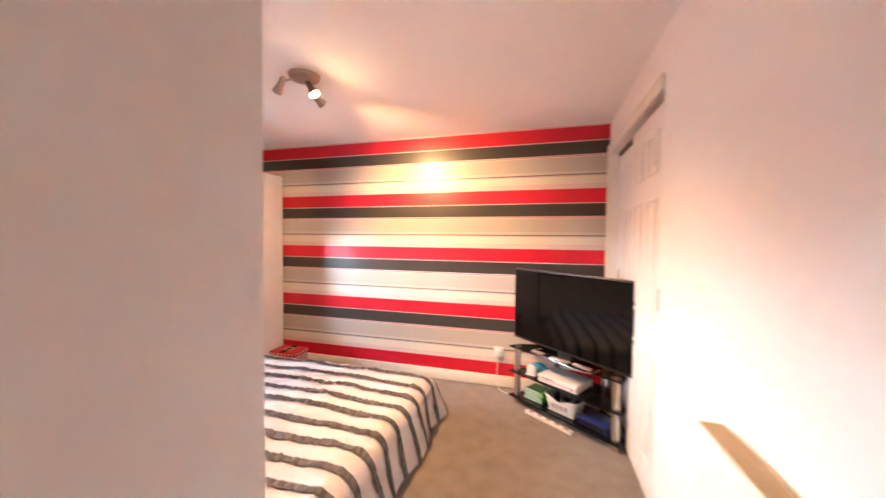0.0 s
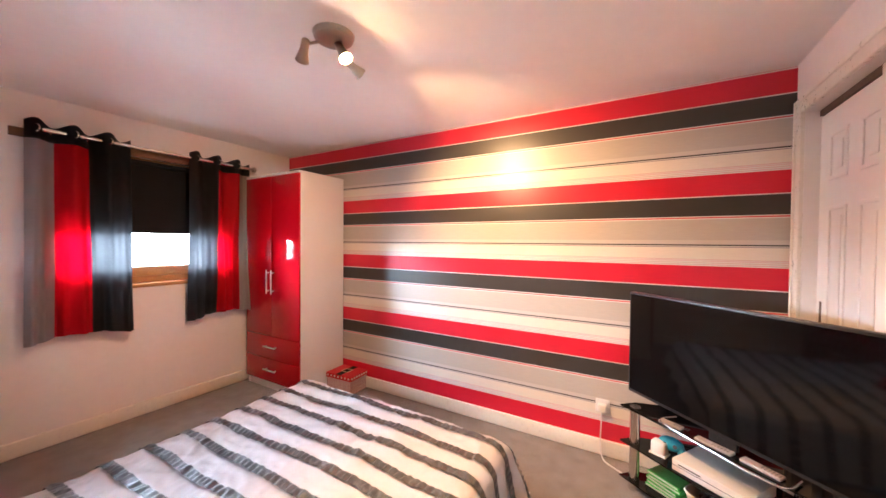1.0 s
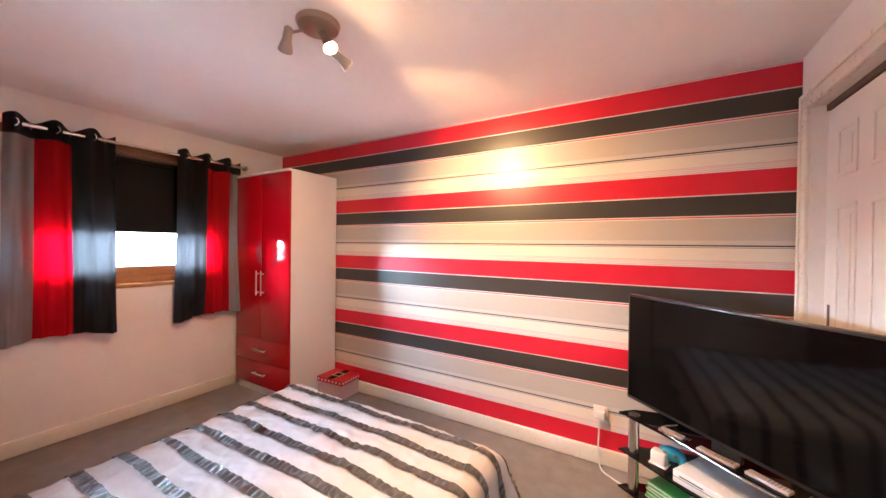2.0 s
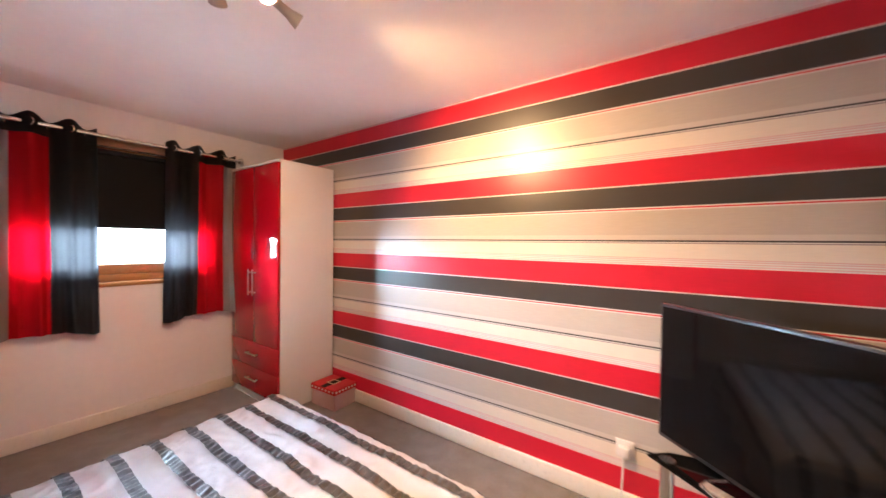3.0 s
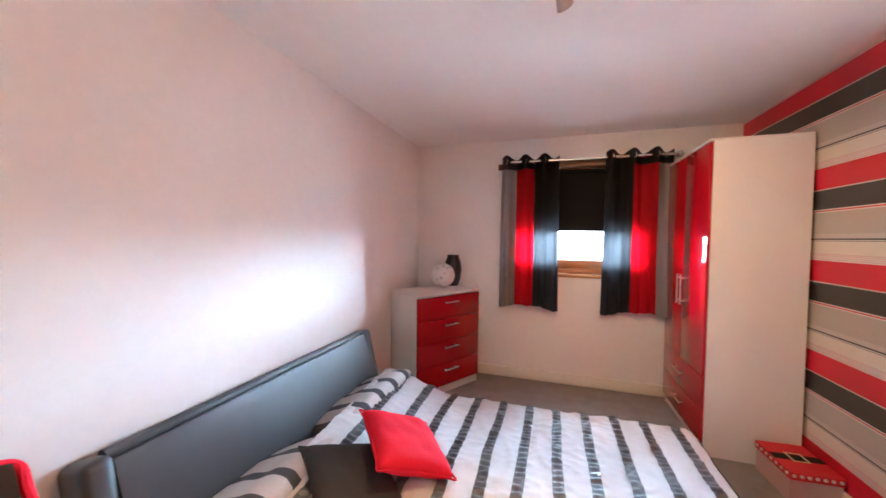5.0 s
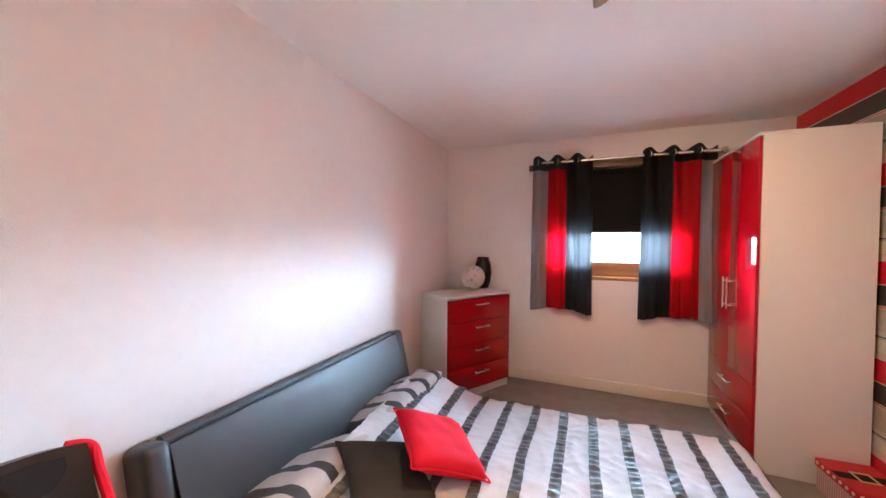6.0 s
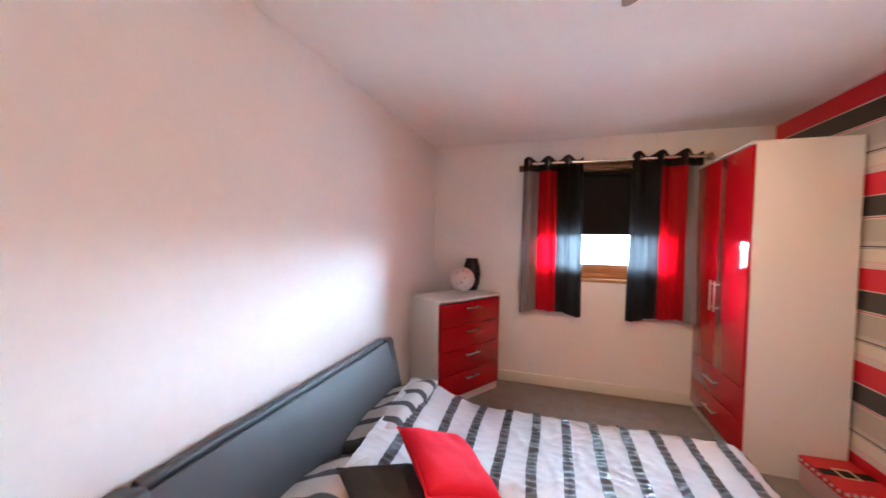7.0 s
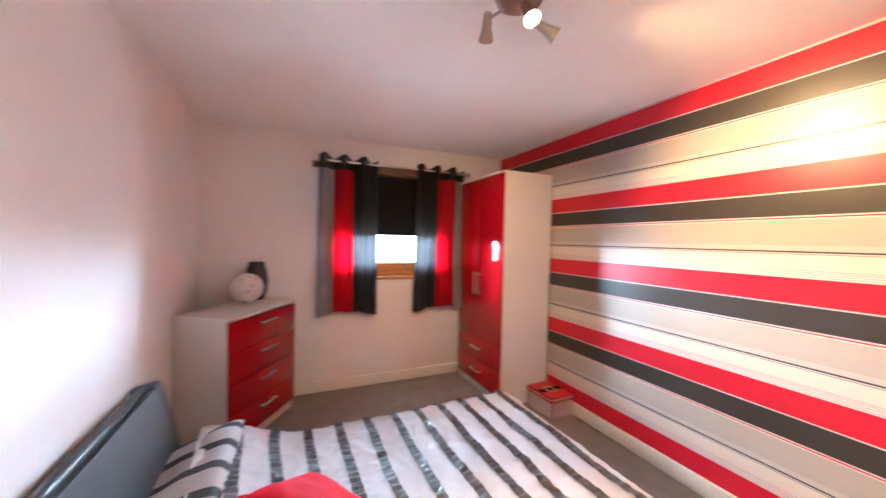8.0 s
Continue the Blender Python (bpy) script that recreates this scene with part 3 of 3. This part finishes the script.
M_PILLOW = bands_material("striped_pillowcase", 0, 0.0, 0.155, [(0.0, (0.50, 0.46, 0.45)), (0.105, (0.05, 0.05, 0.055))], 0.75, 0.3)
for k, px in enumerate((-1.77, -1.01)):
    pil = thing("pillow", (px, 0.72, 0.39), 0, "taupe pillow with dark stripes lying against the headboard", "pillow", "pillows at the headboard")
    pil.matrix_basis = pose(px, 0.745 + 0.02 * k, 0.372, 22, 3 - 6 * k, -2 + 5 * k)
    part("pillowcase", cushion_mesh(0.76, 0.40, 0.13, 0.05, seed=k * 7), M_PILLOW, pil, smooth=80)

red_c = thing("cushion", (0, 0, 0), 0, "bright red square scatter cushion leaning on a black cushion", "cushion", "scatter cushions on the bed")
red_c.matrix_basis = Matrix(((0.740, -0.656, -0.151, -1.331), (0.653, 0.645, 0.397, 1.238), (-0.162, -0.392, 0.905, 0.468), (0, 0, 0, 1)))
part("cover", cushion_mesh(0.37, 0.37, 0.11, 0.09, seed=31), M_RED_FABRIC, red_c, smooth=80)
blk_c = thing("cushion", (0, 0, 0), 0, "black square scatter cushion lying on the duvet", "cushion", "scatter cushions on the bed")
blk_c.matrix_basis = Matrix(((0.657, -0.745, -0.114, -1.145), (0.736, 0.601, 0.312, 1.085), (-0.164, -0.289, 0.943, 0.405), (0, 0, 0, 1)))
part("cover", cushion_mesh(0.37, 0.37, 0.10, 0.09, seed=41), M_CHARCOAL, blk_c, smooth=80)
for c, material, sz in ((red_c, M_RED_FABRIC, 0.37), (blk_c, M_CHARCOAL, 0.37)):
    edge = []
    for k in range(41):
        q = k / 10
        u, v = ((-1 + 2 * q, -1), (1, -1 + 2 * (q - 1)), (1 - 2 * (q - 2), 1), (-1, 1 - 2 * (q - 3)))[min(int(q), 3)]
        edge.append((u * sz / 2 * (1 - 0.09 * (1 - v * v) * abs(u) ** 3), v * sz / 2 * (1 - 0.09 * (1 - u * u) * abs(v) ** 3), 0))
    part("piping", tube(edge, 0.004, 6), material, c)

# ---- television corner ----
ST_TURN = -37.0
stand = thing("television_stand", (0.0, 0.0, 0), 0, "black glass corner television stand with chrome posts", "television stand")
stand.matrix_basis = pose(0.335, 2.755, 0, 0, 0, ST_TURN)
SW, SD = 0.47, 0.34
for z in (0.06, 0.265, 0.47):
    bm = bmesh.new()
    outline = [(-SW, 0.0), (SW, 0.0), (SW - 0.02, 0.10), (0.26, SD), (-0.26, SD), (-SW + 0.02, 0.10)]
    low = [bm.verts.new((x, y, z - 0.008)) for x, y in outline]
    bm.faces.new(low[::-1])
    ext = bmesh.ops.extrude_face_region(bm, geom=bm.faces[:])
    bmesh.ops.translate(bm, vec=(0, 0, 0.008), verts=[v for v in ext["geom"] if isinstance(v, bmesh.types.BMVert)])
    bmesh.ops.recalc_face_normals(bm, faces=bm.faces)
    part("shelf", bm, M_BLACK_GLASS, stand, "black glass shelf")
for x, y in ((-SW + 0.06, 0.045), (SW - 0.06, 0.045), (-0.2, SD - 0.05), (0.2, SD - 0.05)):
    part("post", rod((x, y, 0.0), (x, y, 0.47), 0.027 if y < 0.1 else 0.02, seg=20), M_CHROME, stand, "round chrome post")
    part("cap", rod((x, y, 0.47), (x, y, 0.474), 0.030, seg=20), M_CHROME, stand)

tv = thing("television", (0, 0, 0), 0, "large flat black television standing on the glass stand", "television")
tv.matrix_basis = pose(0.375, 2.78, 0.472, 0, 0, -43.0)
TW = 0.52
part("casing", block((-TW, 0.0, 0.052), (TW, 0.035, 0.645), 0.006, 2), M_BLACK_PLASTIC, tv)
part("screen", block((-TW + 0.012, -0.0015, 0.070), (TW - 0.012, 0.001, 0.633)), M_SCREEN, tv, "glossy dark screen")
part("back_cover", block((-TW + 0.12, 0.035, 0.12), (TW - 0.12, 0.065, 0.5), 0.012, 2), M_BLACK_PLASTIC, tv)
part("neck", block((-0.06, 0.012, 0.008), (0.06, 0.034, 0.06), 0.004), M_BLACK_PLASTIC, tv)
part("foot", tube([(-0.26, 0.06, 0.008), (-0.25, -0.06, 0.008), (0, -0.075, 0.008), (0.25, -0.06, 0.008), (0.26, 0.06, 0.008)], 0.004), M_CHROME, tv, "chrome rail foot")

# ---- ceiling spotlight ----
spot = thing("ceiling_spotlight", (-1.18, 1.92, CEIL), 0, "satin nickel ceiling light with three spot heads", "ceiling light")
part("base", lathe([(0.02, -0.035), (0.06, -0.033), (0.085, -0.022), (0.092, -0.004), (0.092, 0.0)], 40), M_BRONZE, spot)
m_bulb, n, l, b = mat("lit_bulb")
b.inputs["Emission Color"].default_value, b.inputs["Emission Strength"].default_value = (1.0, 0.60, 0.30, 1), 65.0


m_bulb_deep = m_bulb.copy()
m_bulb_deep.name = "lit_bulb_recessed"
m_bulb_deep.node_tree.nodes["Principled BSDF"].inputs["Emission Strength"].default_value = 1.5


def head(at, aim, lit):
    a, d = Vector(at), Vector(aim).normalized()
    q = d.to_track_quat("Z", "Y").to_matrix().to_4x4()
    q.translation = a
    h = part("spot_head", lathe([(0.012, -0.055), (0.017, -0.05), (0.019, 0.0), (0.031, 0.048), (0.029, 0.048), (0.016, 0.0)], 28, m=q), M_BRONZE, spot)
    part("arm", rod((a.x * 0.45, a.y * 0.45, -0.03), tuple(a - d * 0.03), 0.006), M_BRONZE, spot)
    bm = bmesh.new()
    bmesh.ops.create_uvsphere(bm, u_segments=20, v_segments=12, radius=0.024, matrix=q @ pose(0, 0, 0.036 if lit else 0.018) @ Matrix.Diagonal((1, 1, 1, 1) if lit else (0.72, 0.72, 0.9, 1)))
    part("bulb", bm, m_bulb if lit else m_bulb_deep, spot, "lit warm bulb")


for at, aim, watts in HEADS:
    head(at, aim, watts > 17)

# ---- gift box ----
gift = thing("gift_box", (-2.358, 3.165, 0), 3, "small red lidded gift box with white dots and striped sides", "gift box")
m_side = bands_material("pink_striped_card", 0, 0.0, 0.016, [(0.0, (0.52, 0.30, 0.30)), (0.011, (0.7, 0.62, 0.6))], 0.6)
part("body", block((-0.144, -0.112, 0), (0.144, 0.112, 0.128), 0.002, 1), m_side, gift)
part("lid", block((-0.150, -0.118, 0.128), (0.150, 0.118, 0.172), 0.003, 1), plain("red_card", (0.55, 0.01, 0.02), 0.5, vary=0.05), gift, "red lid")


# ---- cupboard doors and casing ----
door_unit = tagged(new("door_1"), "pair of white six panel sliding cupboard doors, closed", "cupboard door", kind="structure")


def panel_door(y0, y1, x0):
    """A moulded six panel leaf in the plane of the east wall, its face towards the room."""
    z1 = DOOR_Z - 0.035
    leaf = part("door_leaf", block((x0, y0, 0.012), (x0 + 0.035, y1, z1), 0.002, 1), M_DOOR, door_unit)
    wide = y1 - y0
    stile, mid = 0.105, 0.10
    pw = (wide - 2 * stile - mid) / 2
    for k in range(2):
        a = y0 + stile + k * (pw + mid)
        for lo, hi in ((0.20, 0.78), (0.95, 1.58), (1.70, z1 - 0.11)):
            frame_bm = bmesh.new()
            m = 0.018
            for p0, p1 in (((a, lo), (a + pw, lo + m)), ((a, hi - m), (a + pw, hi)), ((a, lo + m), (a + m, hi - m)), ((a + pw - m, lo + m), (a + pw, hi - m))):
                block((x0 - 0.006, p0[0], p0[1]), (x0 + 0.001, p1[0], p1[1]), 0.0025, 1, frame_bm)
            part("moulding", frame_bm, M_DOOR, leaf)
            part("raised_panel", block((x0 - 0.004, a + 0.045, lo + 0.045), (x0 + 0.001, a + pw - 0.045, hi - 0.045), 0.0035, 2), M_DOOR, leaf)
    return leaf


mid_y = (DOOR_Y0 + DOOR_Y1) / 2
M_BROWN_PULL = plain("brown_recess", (0.10, 0.055, 0.03), 0.5, vary=0.15)
leaf_n = panel_door(mid_y - 0.02, DOOR_Y1, EAST + 0.056)
leaf_s = panel_door(DOOR_Y0, mid_y + 0.02, EAST + 0.012)
part("flush_pull", block((EAST + 0.0535, DOOR_Y1 - 0.055, 1.02), (EAST + 0.057, DOOR_Y1 - 0.035, 1.13), 0.001, 1), M_BROWN_PULL, leaf_n, "brown flush pull")
part("flush_pull", block((EAST + 0.0095, DOOR_Y0 + 0.03, 1.02), (EAST + 0.013, DOOR_Y0 + 0.055, 1.13), 0.001, 1), M_BROWN_PULL, leaf_s, "brown flush pull")
part("track", block((EAST + 0.050, DOOR_Y0, DOOR_Z - 0.03), (EAST + 0.098, DOOR_Y1, DOOR_Z - 0.002), 0.0), M_BROWN_PULL, door_unit, "dark sliding track")


def casing(name, lo, hi):
    bm = block(lo, hi, 0.005, 2)
    structure(name, bm, M_GLOSS_WHITE, "white painted moulded door casing", "door casing")


casing("trim_1", (EAST - 0.018, DOOR_Y1, 0), (EAST, DOOR_Y1 + 0.075, DOOR_Z + 0.075))
casing("trim_2", (EAST - 0.018, DOOR_Y0, DOOR_Z), (EAST, DOOR_Y1, DOOR_Z + 0.075))
casing("trim_3", (EAST - 0.026, DOOR_Y1 + 0.052, 0), (EAST - 0.018, DOOR_Y1 + 0.075, DOOR_Z + 0.075))
casing("trim_4", (EAST - 0.026, DOOR_Y0, DOOR_Z + 0.052), (EAST - 0.018, DOOR_Y1 + 0.052, DOOR_Z + 0.075))

# ---- panel heater ----
heater = thing("panel_heater", (EAST, 0.95, 0.435), 0, "white electric panel heater on the wall with a top grille", "heater")
part("case", block((-0.085, -0.36, 0), (-0.012, 0.36, 0.40), 0.008, 3), M_GLOSS_WHITE, heater)
M_TAN = plain("beige_grille", (0.50, 0.38, 0.22), 0.5, vary=0.05)
part("grille", block((-0.078, -0.345, 0.398), (-0.020, 0.345, 0.403), 0.001, 1), M_TAN, heater, "beige top grille")
for k in range(34):
    y = -0.34 + k * 0.0203
    part("slat", block((-0.074, y, 0.402), (-0.036, y + 0.012, 0.4045)), M_TAN, heater)
part("wall_bracket", block((-0.012, -0.30, 0.05), (0.0, 0.30, 0.35)), M_PLASTIC_WHITE, heater)

# ---- gaming chair ----
M_SEAT_HIDE = plain("black_chair_leather", (0.014, 0.012, 0.012), 0.34, vary=0.15, scale=14, bump=0.06, bump_scale=220)
chair = thing("gaming_chair", (-0.195, 0.82, 0), 0, "black faux leather gaming chair with red piping by the wall", "chair")


def chair_back(u, v):
    hw = 0.225 * (1 - 0.10 * v * v)
    x = -hw + 2 * hw * u
    curve = 0.03 * (2 * u - 1) ** 2 + 0.05 * abs(2 * u - 1) ** 3 * (1 - v ** 2)
    return Vector((x, -0.135 - 0.085 * v + curve + 0.015 * math.sin(math.pi * v), 0.36 + 0.49 * v - 0.02 * abs(2 * u - 1) ** 4))


part("backrest", sheet(chair_back, 24, 20, 0.05), M_SEAT_HIDE, chair, smooth=60)
for u in (0, 1):
    part("piping", tube([chair_back(u, k / 8) + Vector((-0.004 if u == 0 else 0.004, 0.034, 0.003)) for k in range(9)] + [chair_back(0.10 if u == 0 else 0.90, 1.0) + Vector((0, 0.036, 0.012))], 0.012), M_RED_FABRIC, chair, "red piping")
bm = sheet(lambda u, v: chair_back(0.12 + 0.24 * u, (0.84 + 0.10 * (2 * u - 1) ** 2) * (1 - v) + 0.985 * v) + Vector((0, 0.054, 0)), 10, 6, 0.006)
part("head_patch", bm, M_BLACK_FABRIC, chair, "black suede head patch", smooth=60)
part("seat", block((-0.23, -0.12, 0.24), (0.23, 0.30, 0.37), 0.045, 4), M_SEAT_HIDE, chair, smooth=60)
for sgn in (-1, 1):
    part("base_rail", tube([(sgn * 0.19, -0.20, 0.016), (sgn * 0.19, 0.0, 0.016), (sgn * 0.19, 0.28, 0.016), (sgn * 0.19, 0.30, 0.12), (sgn * 0.19, 0.20, 0.25)], 0.014), M_BLACK_PLASTIC, chair)
    part("base_post", rod((sgn * 0.19, -0.05, 0.016), (sgn * 0.19, -0.05, 0.25), 0.014), M_BLACK_PLASTIC, chair)

# ---- socket and cable ----
socket = thing("wall_socket", (-0.155, NORTH, 0.325), 0, "white single wall socket with a plug in it", "socket")
part("plate", block((-0.043, -0.010, -0.043), (0.043, 0, 0.043), 0.004, 2), M_PLASTIC_WHITE, socket)
part("plug", block((-0.028, -0.045, -0.032), (0.024, -0.010, 0.018), 0.006, 2), M_PLASTIC_WHITE, socket)
part("rocker", block((0.020, -0.013, 0.024), (0.032, -0.010, 0.036), 0.001, 1), M_PLASTIC_WHITE, socket)
cable = thing("cable", (0, 0, 0), 0, "white power cable hanging from the socket to the floor", "cable")
part("lead", tube([(-0.158, NORTH - 0.03, 0.30), (-0.160, NORTH - 0.038, 0.22), (-0.162, NORTH - 0.05, 0.08), (-0.14, NORTH - 0.085, 0.014), (-0.08, NORTH - 0.13, 0.006), (0.0, NORTH - 0.17, 0.006), (0.10, NORTH - 0.16, 0.006)], 0.0045), M_PLASTIC_WHITE, cable)

# ---- things on the television stand ----
def on_stand(x, y, z, turn=0.0):
    return pose(0.335, 2.755, 0, 0, 0, ST_TURN) @ pose(x, y, z, 0, 0, turn)


Z0, Z1, Z2 = 0.0605, 0.2655, 0.4705
M_REMOTE = plain("pale_grey_plastic", (0.36, 0.31, 0.29), 0.5, vary=0.12, scale=30)
M_BUTTON = plain("dark_buttons", (0.05, 0.05, 0.055), 0.5)
for x, y, turn, ln in ((-0.20, 0.035, 6, 0.105), (0.0, 0.03, 2, 0.15), (0.175, 0.035, -3, 0.14)):
    r = thing("remote_control", (0, 0, 0), 0, "pale grey remote control lying on the black glass", "remote control", "remote controls on the stand")
    r.matrix_basis = on_stand(x, y, Z2, turn)
    part("body", block((-ln / 2, -0.021, 0), (ln / 2, 0.021, 0.013), 0.004, 2), M_REMOTE, r)
    for k in range(6):
        for q in (-0.010, 0.0, 0.010):
            part("button", block((-ln / 2 + 0.07 + k * 0.012, q - 0.0025, 0.012), (-ln / 2 + 0.075 + k * 0.012, q + 0.0025, 0.0145), 0.0008, 1), M_BUTTON, r)
console = thing("games_console", (0, 0, 0), 0, "white slim games console on the middle glass shelf", "games console")
console.matrix_basis = on_stand(-0.02, 0.135, Z1, 3)
part("case", block((-0.16, -0.12, 0.004), (0.16, 0.11, 0.062), 0.004, 2), M_PLASTIC_WHITE, console)
part("disc_slot", block((-0.13, -0.1215, 0.040), (-0.03, -0.119, 0.045)), M_BLACK_PLASTIC, console, "black disc slot")
part("front_seam", block((-0.16, -0.1208, 0.030), (0.16, -0.119, 0.0325)), M_BUTTON, console)
part("power_button", rod((0.12, -0.1225, 0.022), (0.12, -0.119, 0.022), 0.008), M_REMOTE, console)
for sx in (-0.13, 0.13):
    part("foot", block((sx - 0.015, -0.1, 0), (sx + 0.015, 0.09, 0.005)), M_BLACK_PLASTIC, console)


def controller(name_label, material, m):
    c = thing("game_controller", (0, 0, 0), 0, name_label, "game controller", "game controllers on the stand")
    c.matrix_basis = m
    bm = bmesh.new()
    bmesh.ops.create_uvsphere(bm, u_segments=24, v_segments=14, radius=1.0, matrix=pose(0, 0, 0.030) @ Matrix.Diagonal((0.060, 0.036, 0.022, 1)))
    part("body", bm, material, c)
    for sgn in (-1, 1):
        bm = bmesh.new()
        bmesh.ops.create_uvsphere(bm, u_segments=16, v_segments=10, radius=1.0, matrix=pose(sgn * 0.052, -0.03, 0.022, 0, 0, sgn * 22) @ Matrix.Diagonal((0.021, 0.048, 0.0215, 1)))
        part("grip", bm, material, c)
        part("thumb_stick", lathe([(0.006, 0.045), (0.006, 0.055), (0.010, 0.056), (0.010, 0.060), (0.002, 0.0605)], 14, m=pose(sgn * 0.024, -0.008, 0)), M_BUTTON, c)
    return c


M_TEAL = plain("teal_plastic", (0.02, 0.30, 0.42), 0.35, vary=0.1)
controller("teal game controller standing behind a white dock", M_TEAL, on_stand(-0.255, 0.13, Z1 + 0.01, 20) @ pose(0, 0.012, 0.045, 70, 0, 0))
dock = thing("charging_dock", (0, 0, 0), 0, "small white charging dock standing on the middle shelf", "charging dock")
dock.matrix_basis = on_stand(-0.285, 0.075, Z1, 14)
part("body", block((-0.036, -0.028, 0), (0.036, 0.028, 0.072), 0.012, 3), M_PLASTIC_WHITE, dock)
part("base", block((-0.042, -0.034, 0), (0.042, 0.034, 0.008), 0.003, 1), M_PLASTIC_WHITE, dock)
M_GREEN = plain("green_game_case", (0.03, 0.32, 0.05), 0.3, vary=0.25, scale=20)
for k in range(5):
    g = thing("game_case", (0, 0, 0), 0, "green plastic game case in a pile on the bottom shelf", "game case", "pile of game cases")
    g.matrix_basis = on_stand(-0.27 + 0.006 * (k % 2), 0.13 + 0.004 * k, Z0 + 0.0155 * k, 4 - 3 * (k % 3))
    part("case", block((-0.085, -0.067, 0), (0.085, 0.067, 0.0148), 0.002, 1), M_GREEN, g)
    part("cover_sheet", block((-0.080, -0.0675, 0.003), (0.080, -0.0665, 0.0118)), plain("case_spine", (0.5, 0.55, 0.5), 0.4, vary=0.3, scale=60), g)
basket = thing("basket", (0, 0, 0), 0, "white plastic basket of odds and ends on the bottom shelf", "basket")
basket.matrix_basis = on_stand(-0.01, 0.13, Z0, 2)
part("base", block((-0.105, -0.072, 0), (0.105, 0.072, 0.005), 0.002, 1), M_PLASTIC_WHITE, basket)


def basket_side(u, v):
    """A rounded rectangle that widens upwards; the front rim dips in the middle."""
    a = 2 * math.pi * u
    ca, sa = math.cos(a), math.sin(a)
    k = 0.80 + 0.22 * v
    x = math.copysign(abs(ca) ** 0.35, ca) * 0.132 * k
    y = math.copysign(abs(sa) ** 0.35, sa) * 0.092 * k
    dip = 0.030 * math.exp(-(x / 0.05) ** 2) if sa < 0 else 0.0
    return Vector((x, y, 0.003 + (0.115 - dip) * v))


part("side", sheet(basket_side, 72, 8, 0.003), M_PLASTIC_WHITE, basket, smooth=60)
part("rim", tube([basket_side(k / 72, 1.0) for k in range(73)], 0.0045, 6), M_PLASTIC_WHITE, basket)
for k in range(7):
    rr = random.Random(k)
    o = thing("small_box", (0, 0, 0), 0, "small dark object lying in the white basket", "small box", "odds and ends in the basket")
    o.matrix_basis = on_stand(-0.10 + 0.031 * k, 0.13 + rr.uniform(-0.03, 0.03), Z0 + 0.0065, rr.uniform(-20, 20))
    part("body", block((-0.012, -0.035, 0), (0.012, 0.035, 0.085 + 0.03 * rr.random()), 0.003, 1), (M_BUTTON, M_BLACK_PLASTIC, M_REMOTE)[k % 3], o)
bluebox = thing("set_top_box", (0, 0, 0), 0, "dark blue flat box on the bottom glass shelf", "set top box")
bluebox.matrix_basis = on_stand(0.25, 0.14, Z0, -2)
part("case", block((-0.11, -0.09, 0), (0.11, 0.09, 0.05), 0.004, 2), plain("dark_blue_plastic", (0.010, 0.018, 0.10), 0.3, vary=0.1), bluebox)
part("front", block((-0.10, -0.0915, 0.008), (0.10, -0.089, 0.042)), M_BLACK_PLASTIC, bluebox)
strip = thing("power_strip", (0, 0, 0), 0, "white power strip lying on the carpet before the stand", "power strip")
strip.matrix_basis = on_stand(-0.05, -0.028, 0.0, 1)
part("body", block((-0.20, -0.02, 0), (0.20, 0.02, 0.024), 0.005, 2), M_PLASTIC_WHITE, strip)
for k in range(5):
    part("outlet", block((-0.17 + k * 0.075, -0.013, 0.0235), (-0.13 + k * 0.075, 0.013, 0.0255), 0.002, 1), M_REMOTE, strip)

# white dots and a paper label on the gift box lid
M_DOT = plain("white_dot", (0.75, 0.72, 0.7), 0.6)
for k in range(7):
    part("dot", lathe([(0.009, 0), (0.008, 0.003), (0.002, 0.004)], 14, m=pose(-0.126 + k * 0.042, -0.118, 0.152, 90)), M_DOT, gift)
    part("dot", lathe([(0.009, 0), (0.008, 0.003), (0.002, 0.004)], 14, m=pose(0.150, -0.10 + k * 0.033, 0.152, 0, 90)), M_DOT, gift)
part("belt", block((-0.028, -0.1175, 0.172), (0.028, 0.1175, 0.1735)), M_BLACK_FABRIC, gift, "black paper belt across the lid")
buckle = bmesh.new()
for lo, hi in (((-0.044, -0.040), (0.044, -0.030)), ((-0.044, 0.030), (0.044, 0.040)), ((-0.044, -0.030), (-0.034, 0.030)), ((0.034, -0.030), (0.044, 0.030))):
    block((*lo, 0.1735), (*hi, 0.1750), bm=buckle)
part("buckle", buckle, plain("gold_card", (0.62, 0.52, 0.32), 0.4, vary=0.1), gift, "pale gold paper buckle")

# worn grey bars of print on the front of the basket
for k in range(4):
    x = -0.066 + k * 0.036
    part("print_bar", block((x, -0.0925, 0.040), (x + 0.022, -0.0885, 0.070)), M_REMOTE, basket)
